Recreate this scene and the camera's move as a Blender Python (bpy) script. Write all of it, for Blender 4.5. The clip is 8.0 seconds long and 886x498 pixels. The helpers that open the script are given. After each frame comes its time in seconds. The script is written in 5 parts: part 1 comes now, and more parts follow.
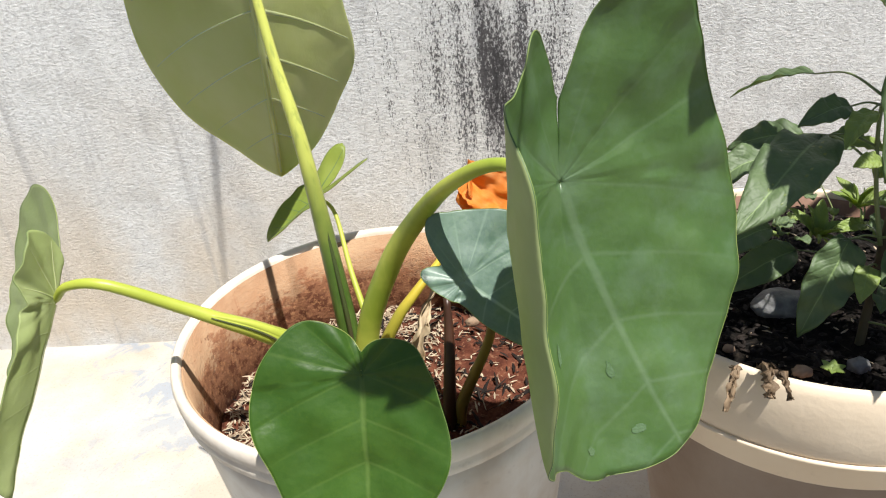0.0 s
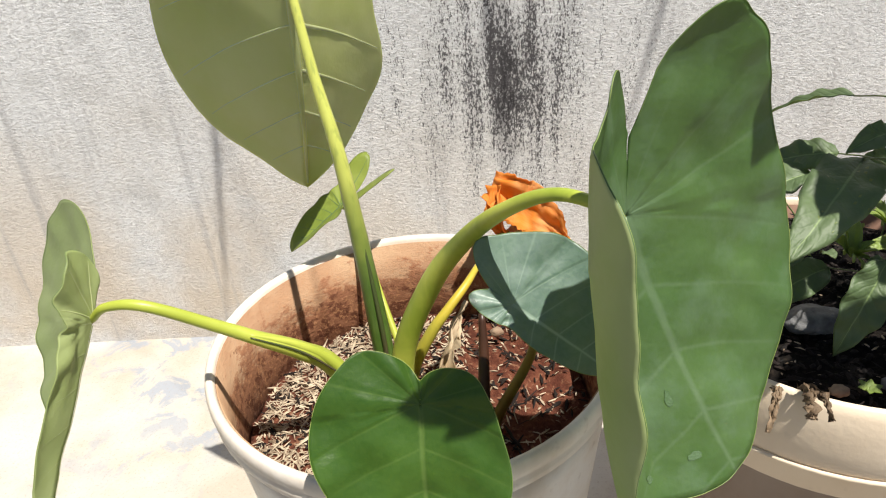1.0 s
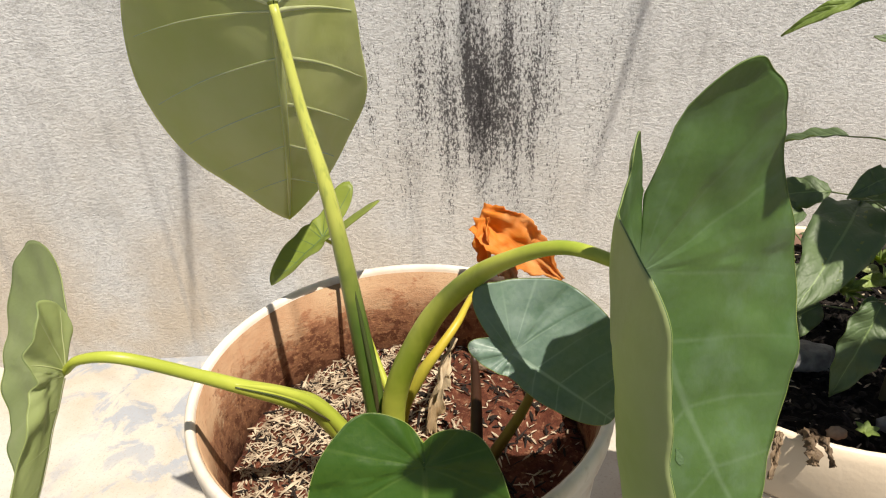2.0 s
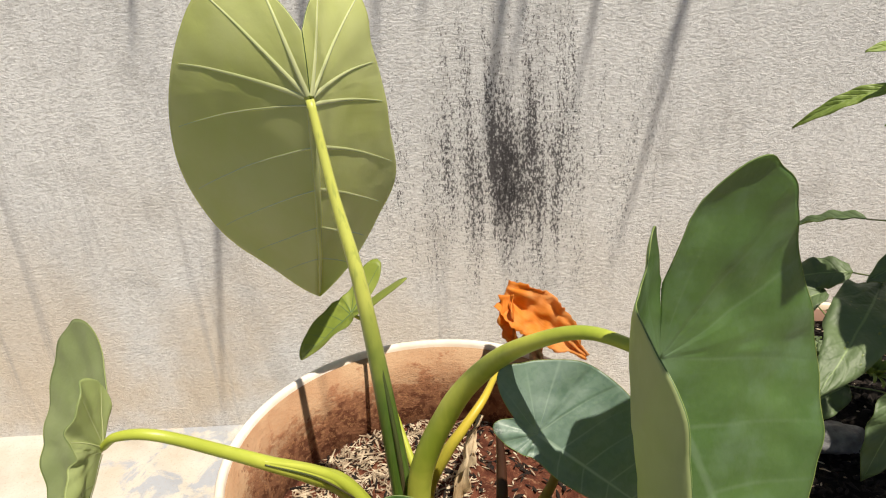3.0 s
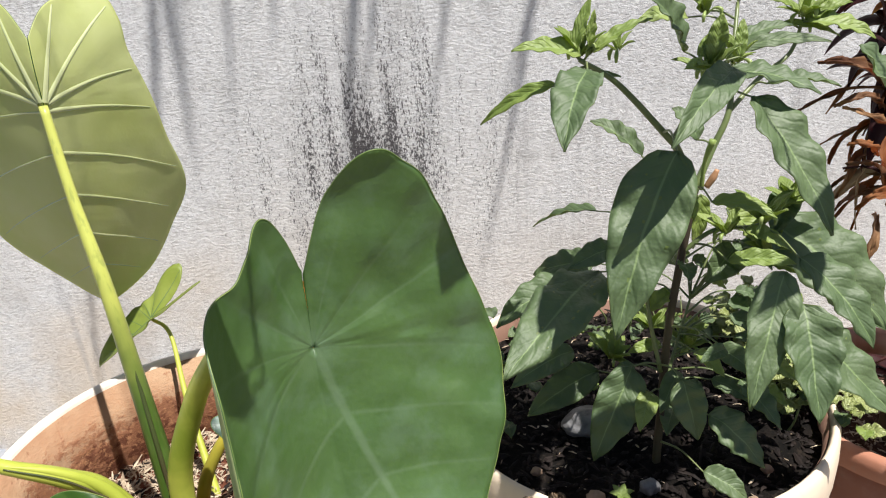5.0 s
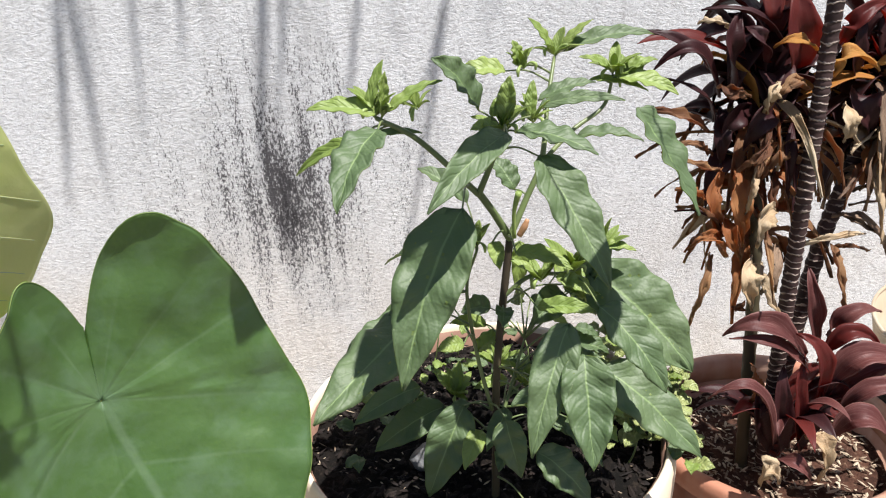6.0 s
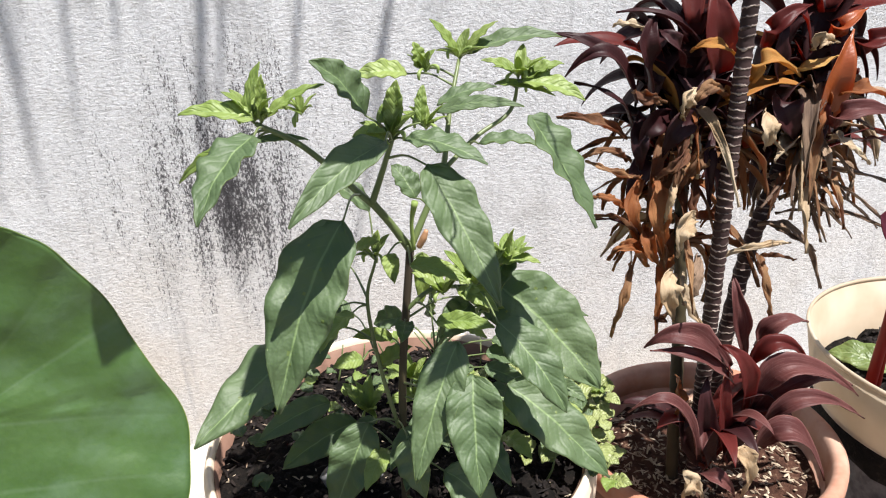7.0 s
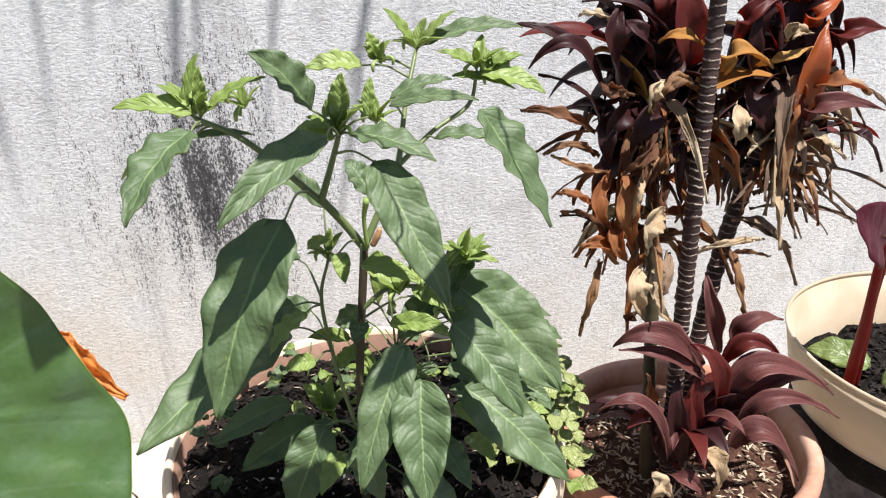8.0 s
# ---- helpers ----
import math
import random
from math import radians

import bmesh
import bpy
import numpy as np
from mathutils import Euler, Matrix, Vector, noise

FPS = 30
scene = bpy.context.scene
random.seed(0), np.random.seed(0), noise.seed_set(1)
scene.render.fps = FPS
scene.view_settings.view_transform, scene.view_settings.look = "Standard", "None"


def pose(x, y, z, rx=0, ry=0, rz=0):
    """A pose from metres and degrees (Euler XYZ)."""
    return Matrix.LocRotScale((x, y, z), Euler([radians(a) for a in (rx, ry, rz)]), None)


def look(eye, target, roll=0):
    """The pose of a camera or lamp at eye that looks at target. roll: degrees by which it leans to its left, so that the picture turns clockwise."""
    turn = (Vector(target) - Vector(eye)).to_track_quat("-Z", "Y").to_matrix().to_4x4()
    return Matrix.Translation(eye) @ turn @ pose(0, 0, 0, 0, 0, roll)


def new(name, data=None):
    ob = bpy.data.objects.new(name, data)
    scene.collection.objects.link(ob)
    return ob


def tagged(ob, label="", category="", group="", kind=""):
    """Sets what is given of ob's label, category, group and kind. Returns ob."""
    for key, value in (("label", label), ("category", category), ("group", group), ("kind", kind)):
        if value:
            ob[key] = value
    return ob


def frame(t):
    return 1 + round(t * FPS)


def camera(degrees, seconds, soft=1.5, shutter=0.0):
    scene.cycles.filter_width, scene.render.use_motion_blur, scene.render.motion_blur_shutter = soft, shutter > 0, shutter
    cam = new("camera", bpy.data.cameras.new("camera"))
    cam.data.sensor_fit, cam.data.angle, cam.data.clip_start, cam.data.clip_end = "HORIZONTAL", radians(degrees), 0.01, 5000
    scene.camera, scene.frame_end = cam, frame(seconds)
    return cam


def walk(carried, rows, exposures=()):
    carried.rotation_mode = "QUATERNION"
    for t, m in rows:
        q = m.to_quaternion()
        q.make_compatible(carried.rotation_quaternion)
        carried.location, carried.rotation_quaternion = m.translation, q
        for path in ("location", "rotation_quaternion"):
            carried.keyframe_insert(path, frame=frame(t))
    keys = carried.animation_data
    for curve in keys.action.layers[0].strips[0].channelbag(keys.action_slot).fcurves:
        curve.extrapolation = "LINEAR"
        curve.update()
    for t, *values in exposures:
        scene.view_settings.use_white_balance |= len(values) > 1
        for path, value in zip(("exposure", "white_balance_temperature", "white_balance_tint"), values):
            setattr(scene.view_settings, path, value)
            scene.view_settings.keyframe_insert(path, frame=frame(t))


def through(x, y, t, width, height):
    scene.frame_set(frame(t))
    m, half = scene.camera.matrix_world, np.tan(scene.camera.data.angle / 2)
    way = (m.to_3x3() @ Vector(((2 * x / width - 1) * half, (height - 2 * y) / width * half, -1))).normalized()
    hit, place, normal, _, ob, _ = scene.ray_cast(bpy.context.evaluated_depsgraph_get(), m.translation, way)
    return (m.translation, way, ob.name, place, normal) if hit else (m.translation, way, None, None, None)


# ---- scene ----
cam = camera(65.5, 8.0, 1.15)
PATH = [
    (0, (0.101, 0.012, 1.171), (-0.047, 1.772, 0.233), -5.6),
    (0.5, (0.055, 0.02, 1.182), (-0.1, 1.768, 0.223), -4.8),
    (1, (0.036, 0.031, 1.208), (-0.056, 1.771, 0.226), -4.6),
    (1.2, (0.027, 0.053, 1.219), (-0.027, 1.792, 0.233), -4.4),
    (2.5, (0.0, 0.076, 1.244), (0.028, 1.83, 0.283), -2.8),
    (3, (0.005, 0.061, 1.261), (-0.042, 1.889, 0.45), -3.9),
    (3.5, (0.026, 0.037, 1.262), (-0.033, 1.862, 0.446), -4.3),
    (4, (0.086, 0.034, 1.243), (0.001, 1.867, 0.448), -4.3),
    (4.5, (0.174, 0.035, 1.239), (0.157, 1.871, 0.445), -4.4),
    (5, (0.251, 0.029, 1.244), (0.305, 1.862, 0.447), -4.2),
    (5.2, (0.295, 0.027, 1.25), (0.367, 1.858, 0.448), -4.5),
    (6.3, (0.44, 0.014, 1.289), (0.585, 1.849, 0.508), -2.9),
    (6.5, (0.46, 0.026, 1.291), (0.617, 1.862, 0.512), -2.9),
    (7, (0.495, 0.043, 1.277), (0.677, 1.868, 0.48), -2.4),
    (7.5, (0.521, 0.052, 1.272), (0.708, 1.871, 0.461), -2.1),
    (8, (0.538, 0.062, 1.274), (0.724, 1.874, 0.45), -2.3),
]
walk(cam, [(t, look(eye, target, roll)) for t, eye, target, roll in PATH], [(0, 0.68, 6400, 8), (1, 0.63, 6600, 9), (2.5, 0.46, 7150, 10), (3.5, 0.48, 7150, 10), (4.5, 0.55, 6550, 11), (6.5, 0.88, 6200, 12), (8, 0.88, 6200, 12)])

# ---- world, sun ----
SUN = Vector((0.275, -0.305, 0.97)).normalized()
world = bpy.data.worlds.new("sky")
scene.world = world
world.use_nodes = True
wn = world.node_tree
sky = wn.nodes.new("ShaderNodeTexSky")
sky.sky_type = "NISHITA"
sky.sun_disc = False
sky.sun_elevation = math.asin(SUN.z)
sky.sun_rotation = math.atan2(SUN.x, SUN.y)
wn.links.new(sky.outputs[0], wn.nodes["Background"].inputs[0])
wn.nodes["Background"].inputs[1].default_value = 0.05
lamp = bpy.data.lights.new("sun", "SUN")
lamp.energy = 5.0
lamp.angle = radians(0.55)
lamp.color = (1.0, 0.95, 0.87)
sun = new("sun", lamp)
sun.matrix_world = look((0, 0, 6), Vector((0, 0, 6)) - SUN)


# ---- materials ----
class Nodes:
    """A small writer of node trees."""

    def __init__(self, name):
        self.mat = bpy.data.materials.new(name)
        self.mat.use_nodes = True
        self.tree = self.mat.node_tree
        self.bsdf = self.tree.nodes["Principled BSDF"]
        self.out = self.tree.nodes["Material Output"]

    def node(self, kind):
        return self.tree.nodes.new(kind)

    def link(self, a, b):
        self.tree.links.new(a, b)

    def put(self, socket, value):
        if isinstance(value, (int, float)):
            socket.default_value = value
        elif isinstance(value, (tuple, list)):
            socket.default_value = (*value, 1) if len(value) == 3 and socket.type == "RGBA" else value
        else:
            self.link(value, socket)

    def coords(self, scale=(1, 1, 1), kind="Object"):
        tc = self.node("ShaderNodeTexCoord")
        mp = self.node("ShaderNodeMapping")
        mp.inputs["Scale"].default_value = scale
        self.link(tc.outputs[kind], mp.inputs[0])
        return mp.outputs[0]

    def world(self, scale=(1, 1, 1)):
        g = self.node("ShaderNodeNewGeometry")
        mp = self.node("ShaderNodeMapping")
        mp.inputs["Scale"].default_value = scale
        self.link(g.outputs["Position"], mp.inputs[0])
        return mp.outputs[0]

    def noise(self, vec, scale, detail=4, rough=0.55, distort=0.0):
        n = self.node("ShaderNodeTexNoise")
        self.put(n.inputs["Scale"], scale)
        n.inputs["Detail"].default_value = detail
        n.inputs["Roughness"].default_value = rough
        n.inputs["Distortion"].default_value = distort
        if vec is not None:
            self.link(vec, n.inputs["Vector"])
        return n.outputs[0]

    def ramp(self, fac, a, b, lo=0.0, hi=1.0):
        n = self.node("ShaderNodeMapRange")
        n.interpolation_type = "SMOOTHSTEP"
        self.put(n.inputs[0], fac)
        n.inputs[1].default_value, n.inputs[2].default_value = a, b
        n.inputs[3].default_value, n.inputs[4].default_value = lo, hi
        return n.outputs[0]

    def mix(self, fac, a, b, blend="MIX"):
        n = self.node("ShaderNodeMix")
        n.data_type = "RGBA"
        n.blend_type = blend
        self.put(n.inputs[0], fac)
        self.put(n.inputs[6], a)
        self.put(n.inputs[7], b)
        return n.outputs[2]

    def math(self, op, a, b=0.0):
        n = self.node("ShaderNodeMath")
        n.operation = op
        self.put(n.inputs[0], a)
        self.put(n.inputs[1], b)
        return n.outputs[0]

    def bump(self, height, strength, distance, under=None):
        n = self.node("ShaderNodeBump")
        n.inputs["Strength"].default_value = strength
        n.inputs["Distance"].default_value = distance
        self.link(height, n.inputs["Height"])
        if under is not None:
            self.link(under, n.inputs["Normal"])
        return n.outputs[0]

    def axes(self, vec):
        n = self.node("ShaderNodeSeparateXYZ")
        self.link(vec, n.inputs[0])
        return n.outputs

    def done(self, color=None, rough=None, normal=None, spec=None):
        if color is not None:
            self.put(self.bsdf.inputs["Base Color"], color)
        if rough is not None:
            self.put(self.bsdf.inputs["Roughness"], rough)
        if normal is not None:
            self.link(normal, self.bsdf.inputs["Normal"])
        if spec is not None:
            self.bsdf.inputs["Specular IOR Level"].default_value = spec
        return self.mat

    def leafy(self, color, through, share, rough, normal=None, spec=0.5):
        """A leaf: gloss and colour above, light coming through."""
        self.done(color, rough, normal, spec)
        tr = self.node("ShaderNodeBsdfTranslucent")
        self.put(tr.inputs[0], through)
        mx = self.node("ShaderNodeMixShader")
        mx.inputs[0].default_value = share
        self.link(self.bsdf.outputs[0], mx.inputs[1])
        self.link(tr.outputs[0], mx.inputs[2])
        self.link(mx.outputs[0], self.out.inputs[0])
        return self.mat


def plaster():
    m = Nodes("old_white_plaster")
    p = m.world()
    x, _, z = m.axes(p)
    col = m.mix(m.ramp(m.noise(p, 1.7, 5), 0.35, 0.7), (0.93, 0.935, 0.945), (0.85, 0.855, 0.865))
    col = m.mix(m.ramp(m.noise(p, 9, 5), 0.52, 0.75, 0, 0.5), col, (0.62, 0.615, 0.61))
    col = m.mix(m.ramp(m.noise(m.world((0.7, 1, 1.4)), 140, 4, 0.75, 0.2), 0.48, 0.60, 0.0, 0.42), col, (0.43, 0.42, 0.425))
    # ochre tint, stronger low on the wall and to the left
    low = m.math("MULTIPLY", m.math("MULTIPLY", m.ramp(z, 0.95, 0.05), m.ramp(x, 0.25, -0.5, 0.45, 1.0)), m.ramp(m.noise(p, 2.6, 4), 0.30, 0.60))
    col = m.mix(m.math("MULTIPLY", low, 0.72), col, (0.74, 0.60, 0.44))
    # grey run-down streaks
    run = m.noise(m.world((22, 22, 0.9)), 1.0, 5, 0.6)
    col = m.mix(m.math("MULTIPLY", m.ramp(run, 0.56, 0.74), 0.4), col, (0.40, 0.39, 0.40))
    # black mould, widest in the middle and running down
    def band(cx, cz, sx, sz):
        a = m.math("DIVIDE", m.math("SUBTRACT", x, cx), sx)
        b = m.math("DIVIDE", m.math("SUBTRACT", z, cz), sz)
        return m.math("EXPONENT", m.math("MULTIPLY", m.math("ADD", m.math("MULTIPLY", a, a), m.math("MULTIPLY", b, b)), -1.0))
    grit = m.noise(m.world((240, 240, 110)), 1.0, 5, 0.8)
    runs = m.noise(m.world((30, 30, 1.6)), 1.0, 4, 0.6)
    spread = m.math("ADD", m.math("MULTIPLY", band(0.125, 0.73, 0.20, 0.23), 0.135), m.math("MULTIPLY", band(0.142, 0.71, 0.055, 0.20), 0.11))
    wet = m.math("ADD", m.math("ADD", grit, spread), m.math("MULTIPLY", m.math("SUBTRACT", runs, 0.5), 0.42))
    near = m.ramp(band(0.14, 0.76, 0.33, 0.36), 0.12, 0.45)
    wide = m.math("MULTIPLY", m.ramp(wet, 0.58, 0.66), near)
    core = m.math("MULTIPLY", band(0.140, 0.69, 0.030, 0.14), m.ramp(m.noise(m.world((60, 60, 14)), 1.0, 4), 0.30, 0.52))
    halo = m.math("MULTIPLY", band(0.14, 0.74, 0.11, 0.36), m.ramp(runs, 0.38, 0.6))
    col = m.mix(m.math("MULTIPLY", halo, 0.28), col, (0.26, 0.25, 0.28))
    col = m.mix(m.math("MULTIPLY", wide, 0.9), col, (0.040, 0.036, 0.040))
    col = m.mix(m.math("MULTIPLY", core, 0.85), col, (0.030, 0.027, 0.031))
    # scattered specks
    speck = m.ramp(m.noise(m.world((70, 70, 34)), 1.0, 3, 0.7), 0.66, 0.74)
    col = m.mix(m.math("MULTIPLY", speck, m.ramp(m.noise(p, 3.1, 3), 0.5, 0.7, 0.0, 0.6)), col, (0.22, 0.20, 0.19))
    fine = m.bump(m.noise(m.world((0.7, 1, 1.4)), 140, 4, 0.75, 0.2), 1.0, 0.0135)
    soft = m.bump(m.noise(p, 28, 4, 0.6), 0.3, 0.010, fine)
    return m.done(col, 0.92, soft, 0.2)


def limed_floor():
    m = Nodes("limewashed_concrete")
    p = m.world()
    col = m.mix(m.ramp(m.noise(p, 3.2, 5), 0.35, 0.65), (0.47, 0.45, 0.41), (0.39, 0.345, 0.285))
    patch = m.math("MULTIPLY", m.ramp(m.noise(p, 8.5, 6, 0.65, 0.6), 0.50, 0.58, 0, 0.85), m.ramp(m.noise(p, 1.6, 3), 0.42, 0.58))
    col = m.mix(patch, col, (0.27, 0.295, 0.34))
    col = m.mix(m.ramp(m.noise(p, 150, 3, 0.7), 0.55, 0.66, 0, 0.45), col, (0.30, 0.25, 0.20))
    col = m.mix(m.ramp(m.noise(p, 38, 4), 0.6, 0.75, 0, 0.5), col, (0.50, 0.44, 0.36))
    # beyond a ragged line off the wall, unseen floor darkened to cut bounced light
    _, y, _ = m.axes(p)
    dark_yard = m.ramp(m.math("ADD", y, m.math("MULTIPLY", m.noise(p, 2.0, 5), 0.5)), 0.65, 0.35)
    col = m.mix(dark_yard, col, m.mix(m.ramp(m.noise(p, 5, 6, 0.65), 0.4, 0.65), (0.13, 0.118, 0.10), (0.19, 0.17, 0.145)))
    nrm = m.bump(m.noise(p, 60, 5), 0.35, 0.006)
    return m.done(col, 0.9, nrm, 0.25)


def pot_plastic(name, base, dirt, amount, rough=0.5):
    m = Nodes(name)
    p = m.coords()
    n = m.noise(p, 7, 5, 0.6)
    streak = m.noise(m.coords((16, 16, 1.5)), 1.0, 4)
    col = m.mix(m.math("MULTIPLY", m.ramp(n, 0.4, 0.65), amount), base, dirt)
    col = m.mix(m.math("MULTIPLY", m.ramp(streak, 0.5, 0.7), amount * 0.7), col, dirt)
    col = m.mix(m.ramp(m.noise(p, 60, 3), 0.6, 0.78, 0, 0.35 * amount + 0.08), col, (0.25, 0.2, 0.15))
    return m.done(col, m.ramp(n, 0.2, 0.8, rough - 0.12, rough + 0.2), m.bump(m.noise(p, 130, 3), 0.12, 0.003), 0.4)


def earth(name, a, b, chips, share):
    m = Nodes(name)
    p = m.coords()
    col = m.mix(m.ramp(m.noise(p, 60, 6, 0.7), 0.38, 0.62), a, b)
    col = m.mix(m.ramp(m.noise(p, 140, 3), 0.56, 0.66, 0, share), col, chips)
    return m.done(col, 0.95, m.bump(m.noise(p, 90, 5, 0.7), 0.9, 0.01), 0.2)


def mottled(name, a, b, scale=30, rough=0.7, stretch=(1, 1, 1), bump=0.3):
    """Plain natural stuff in two tones that differ from piece to piece."""
    m = Nodes(name)
    p = m.coords(stretch)
    g = m.node("ShaderNodeNewGeometry")
    isl = g.outputs["Random Per Island"]
    f = m.math("ADD", m.ramp(m.noise(p, scale, 4), 0.3, 0.7, 0, 0.55), m.math("MULTIPLY", isl, 0.45))
    col = m.mix(f, a, b)
    return m.done(col, rough, m.bump(m.noise(p, scale * 3, 3), bump, 0.002), 0.3)


def blade_green(name, dark, light, glow, share, rough, vein=None, side=9.0, quilt=0.5, spots=0.0, streak=None, gloss=0.9):
    """A long leaf laid along its UV: midrib at v = 0, side veins in pairs."""
    m = Nodes(name)
    uv = m.node("ShaderNodeUVMap")
    u, v, _ = m.axes(uv.outputs[0])
    av = m.math("ABSOLUTE", v)
    o = m.coords()
    info = m.node("ShaderNodeObjectInfo")
    tone = m.math("ADD", m.ramp(m.noise(o, 22, 5), 0.3, 0.7, 0, 0.5), m.math("MULTIPLY", info.outputs["Random"], 0.5))
    col = m.mix(tone, dark, light)
    bend = m.math("ADD", m.math("SUBTRACT", m.math("MULTIPLY", u, side), m.math("MULTIPLY", av, 1.9)), m.math("MULTIPLY", m.noise(o, 40, 2), 0.9))
    saw = m.math("PINGPONG", bend, 0.5)
    line = m.math("MULTIPLY", m.ramp(saw, 0.07, 0.0), m.ramp(av, 0.95, 0.4))
    rib = m.ramp(av, 0.055, 0.015)
    lines = m.math("MAXIMUM", m.math("MULTIPLY", line, 0.13), m.math("MULTIPLY", rib, 0.9))
    if vein is not None:
        col = m.mix(lines, col, vein)
    if streak is not None:
        mp = m.node("ShaderNodeMapping")
        mp.inputs["Scale"].default_value = (1.3, 9, 1)
        m.link(uv.outputs[0], mp.inputs[0])
        col = m.mix(m.ramp(m.noise(mp.outputs[0], 2.2, 4, 0.6), 0.48, 0.72, 0, 0.8), col, streak)
        col = m.mix(m.ramp(av, 0.90, 1.0, 0, 0.6), col, streak)
    if spots:
        col = m.mix(m.ramp(m.noise(o, 55, 2), 0.70, 0.74, 0, spots), col, (0.30, 0.24, 0.10))
    puff = m.math("ADD", m.math("MULTIPLY", m.ramp(saw, 0.0, 0.25), 0.20), m.math("MULTIPLY", m.noise(o, 55, 3), 1.6))
    nrm = m.bump(puff, quilt, 0.0035)
    return m.leafy(col, glow, share, rough, nrm, gloss if streak is None else 0.28)


def taro_green(name, dark, light, glow, share, rough, bloom=None, spec=0.38, lumps=0.35, vein=None, strength=0.6, quilt=0.22):
    """A taro blade; its UV has the hub at 0, 0 and the tip at 1, 0. Soft pale veins with the blade puffed up between them."""
    m = Nodes(name)
    o = m.world()
    big = m.ramp(m.noise(o, 9, 4), 0.3, 0.7)
    col = m.mix(big, dark, light)
    if bloom is not None:
        col = m.mix(m.ramp(m.noise(o, 22, 5, 0.6), 0.45, 0.7, 0.1, 0.7), col, bloom)
    col = m.mix(m.ramp(m.noise(o, 95, 3), 0.66, 0.76, 0, 0.35), col, light)
    nrm = m.bump(m.noise(o, 260, 3), 0.12, 0.002, m.bump(m.noise(o, 26, 3), lumps, 0.006))
    if vein is not None:
        uv = m.node("ShaderNodeUVMap")
        u, v, _ = m.axes(uv.outputs[0])
        av = m.math("ABSOLUTE", m.math("ADD", v, m.math("MULTIPLY", m.math("SUBTRACT", m.noise(o, 14, 2), 0.5), 0.03)))
        # side veins leave the midrib at a slant and bend tipwards
        q = m.math("ADD", m.math("SUBTRACT", u, m.math("MULTIPLY", av, 0.34)), m.math("MULTIPLY", m.math("MULTIPLY", av, av), -0.20))
        saw = m.math("PINGPONG", m.math("ADD", m.math("MULTIPLY", q, 4.3), 0.0), 0.5)
        ahead = m.ramp(q, -0.03, 0.0)
        side = m.math("MULTIPLY", m.math("MULTIPLY", m.ramp(saw, 0.055, 0.0), m.ramp(av, 0.62, 0.05, 0.15, 1.0)), ahead)
        # veins into the back lobes
        th = m.math("ABSOLUTE", m.math("ARCTAN2", v, u))
        fan = m.math("PINGPONG", m.math("MULTIPLY", m.math("SUBTRACT", th, 1.86), 2.1), 0.5)
        back = m.math("MULTIPLY", m.math("MULTIPLY", m.ramp(fan, 0.07, 0.0), m.ramp(th, 1.70, 1.80)), m.ramp(m.math("SUBTRACT", 0.0, u), 0.45, 0.02, 0.2, 0.9))
        rib = m.math("MULTIPLY", m.ramp(m.math("ADD", av, m.math("MULTIPLY", u, 0.012)), 0.026, 0.008), m.ramp(u, -0.02, 0.01))
        hub = m.ramp(m.math("ADD", m.math("MULTIPLY", u, u), m.math("MULTIPLY", v, v)), 0.014, 0.0)
        lines = m.math("MAXIMUM", m.math("MAXIMUM", m.math("MULTIPLY", side, 0.62), m.math("MULTIPLY", back, 0.62)), m.math("MAXIMUM", rib, m.math("MULTIPLY", hub, 0.5)))
        col = m.mix(m.math("MULTIPLY", lines, strength), col, vein)
        # fine net between the veins
        col = m.mix(m.math("MULTIPLY", m.ramp(m.noise(o, 120, 2, 0.5, 1.0), 0.47, 0.50, 0.0, 0.10), strength), col, vein)
        puff = m.math("ADD", m.math("MULTIPLY", m.ramp(saw, 0.0, 0.30), ahead), m.math("MULTIPLY", m.ramp(fan, 0.0, 0.30), m.math("SUBTRACT", 1.0, ahead)))
        nrm = m.bump(puff, quilt, 0.003, nrm)
    return m.leafy(col, glow, share, m.ramp(m.noise(o, 30, 3), 0.3, 0.7, rough - 0.08, rough + 0.1), nrm, spec)


def stalk(name, a, b, share=0.1, glow=(0.5, 0.6, 0.08), rough=0.4):
    m = Nodes(name)
    o = m.coords()
    col = m.mix(m.ramp(m.noise(o, 11, 4), 0.35, 0.65), a, b)
    col = m.mix(m.ramp(m.noise(m.coords((90, 90, 9)), 1.0, 3), 0.55, 0.75, 0, 0.35), col, b)
    return m.leafy(col, glow, share, rough, m.bump(m.noise(m.coords((160, 160, 14)), 1.0, 2), 0.15, 0.002), 0.5)


def dry_leaf(name, a, b, c, glow, share=0.25):
    m = Nodes(name)
    uv = m.node("ShaderNodeUVMap")
    mp = m.node("ShaderNodeMapping")
    mp.inputs["Scale"].default_value = (1.2, 14, 1)
    m.link(uv.outputs[0], mp.inputs[0])
    grain = m.noise(mp.outputs[0], 2.4, 4, 0.6)
    o = m.coords()
    info = m.node("ShaderNodeObjectInfo")
    col = m.mix(m.ramp(grain, 0.35, 0.65), a, b)
    col = m.mix(m.math("MULTIPLY", m.ramp(m.noise(o, 16, 4), 0.4, 0.62), m.ramp(info.outputs["Random"], 0.1, 0.9, 0.3, 1.0)), col, c)
    return m.leafy(col, glow, share, 0.6, m.bump(grain, 0.5, 0.003), 0.35)


WALL = plaster()
FLOOR = limed_floor()
POT_WHITE = pot_plastic("stained_white_plastic", (0.78, 0.74, 0.68), (0.52, 0.40, 0.29), 0.5)

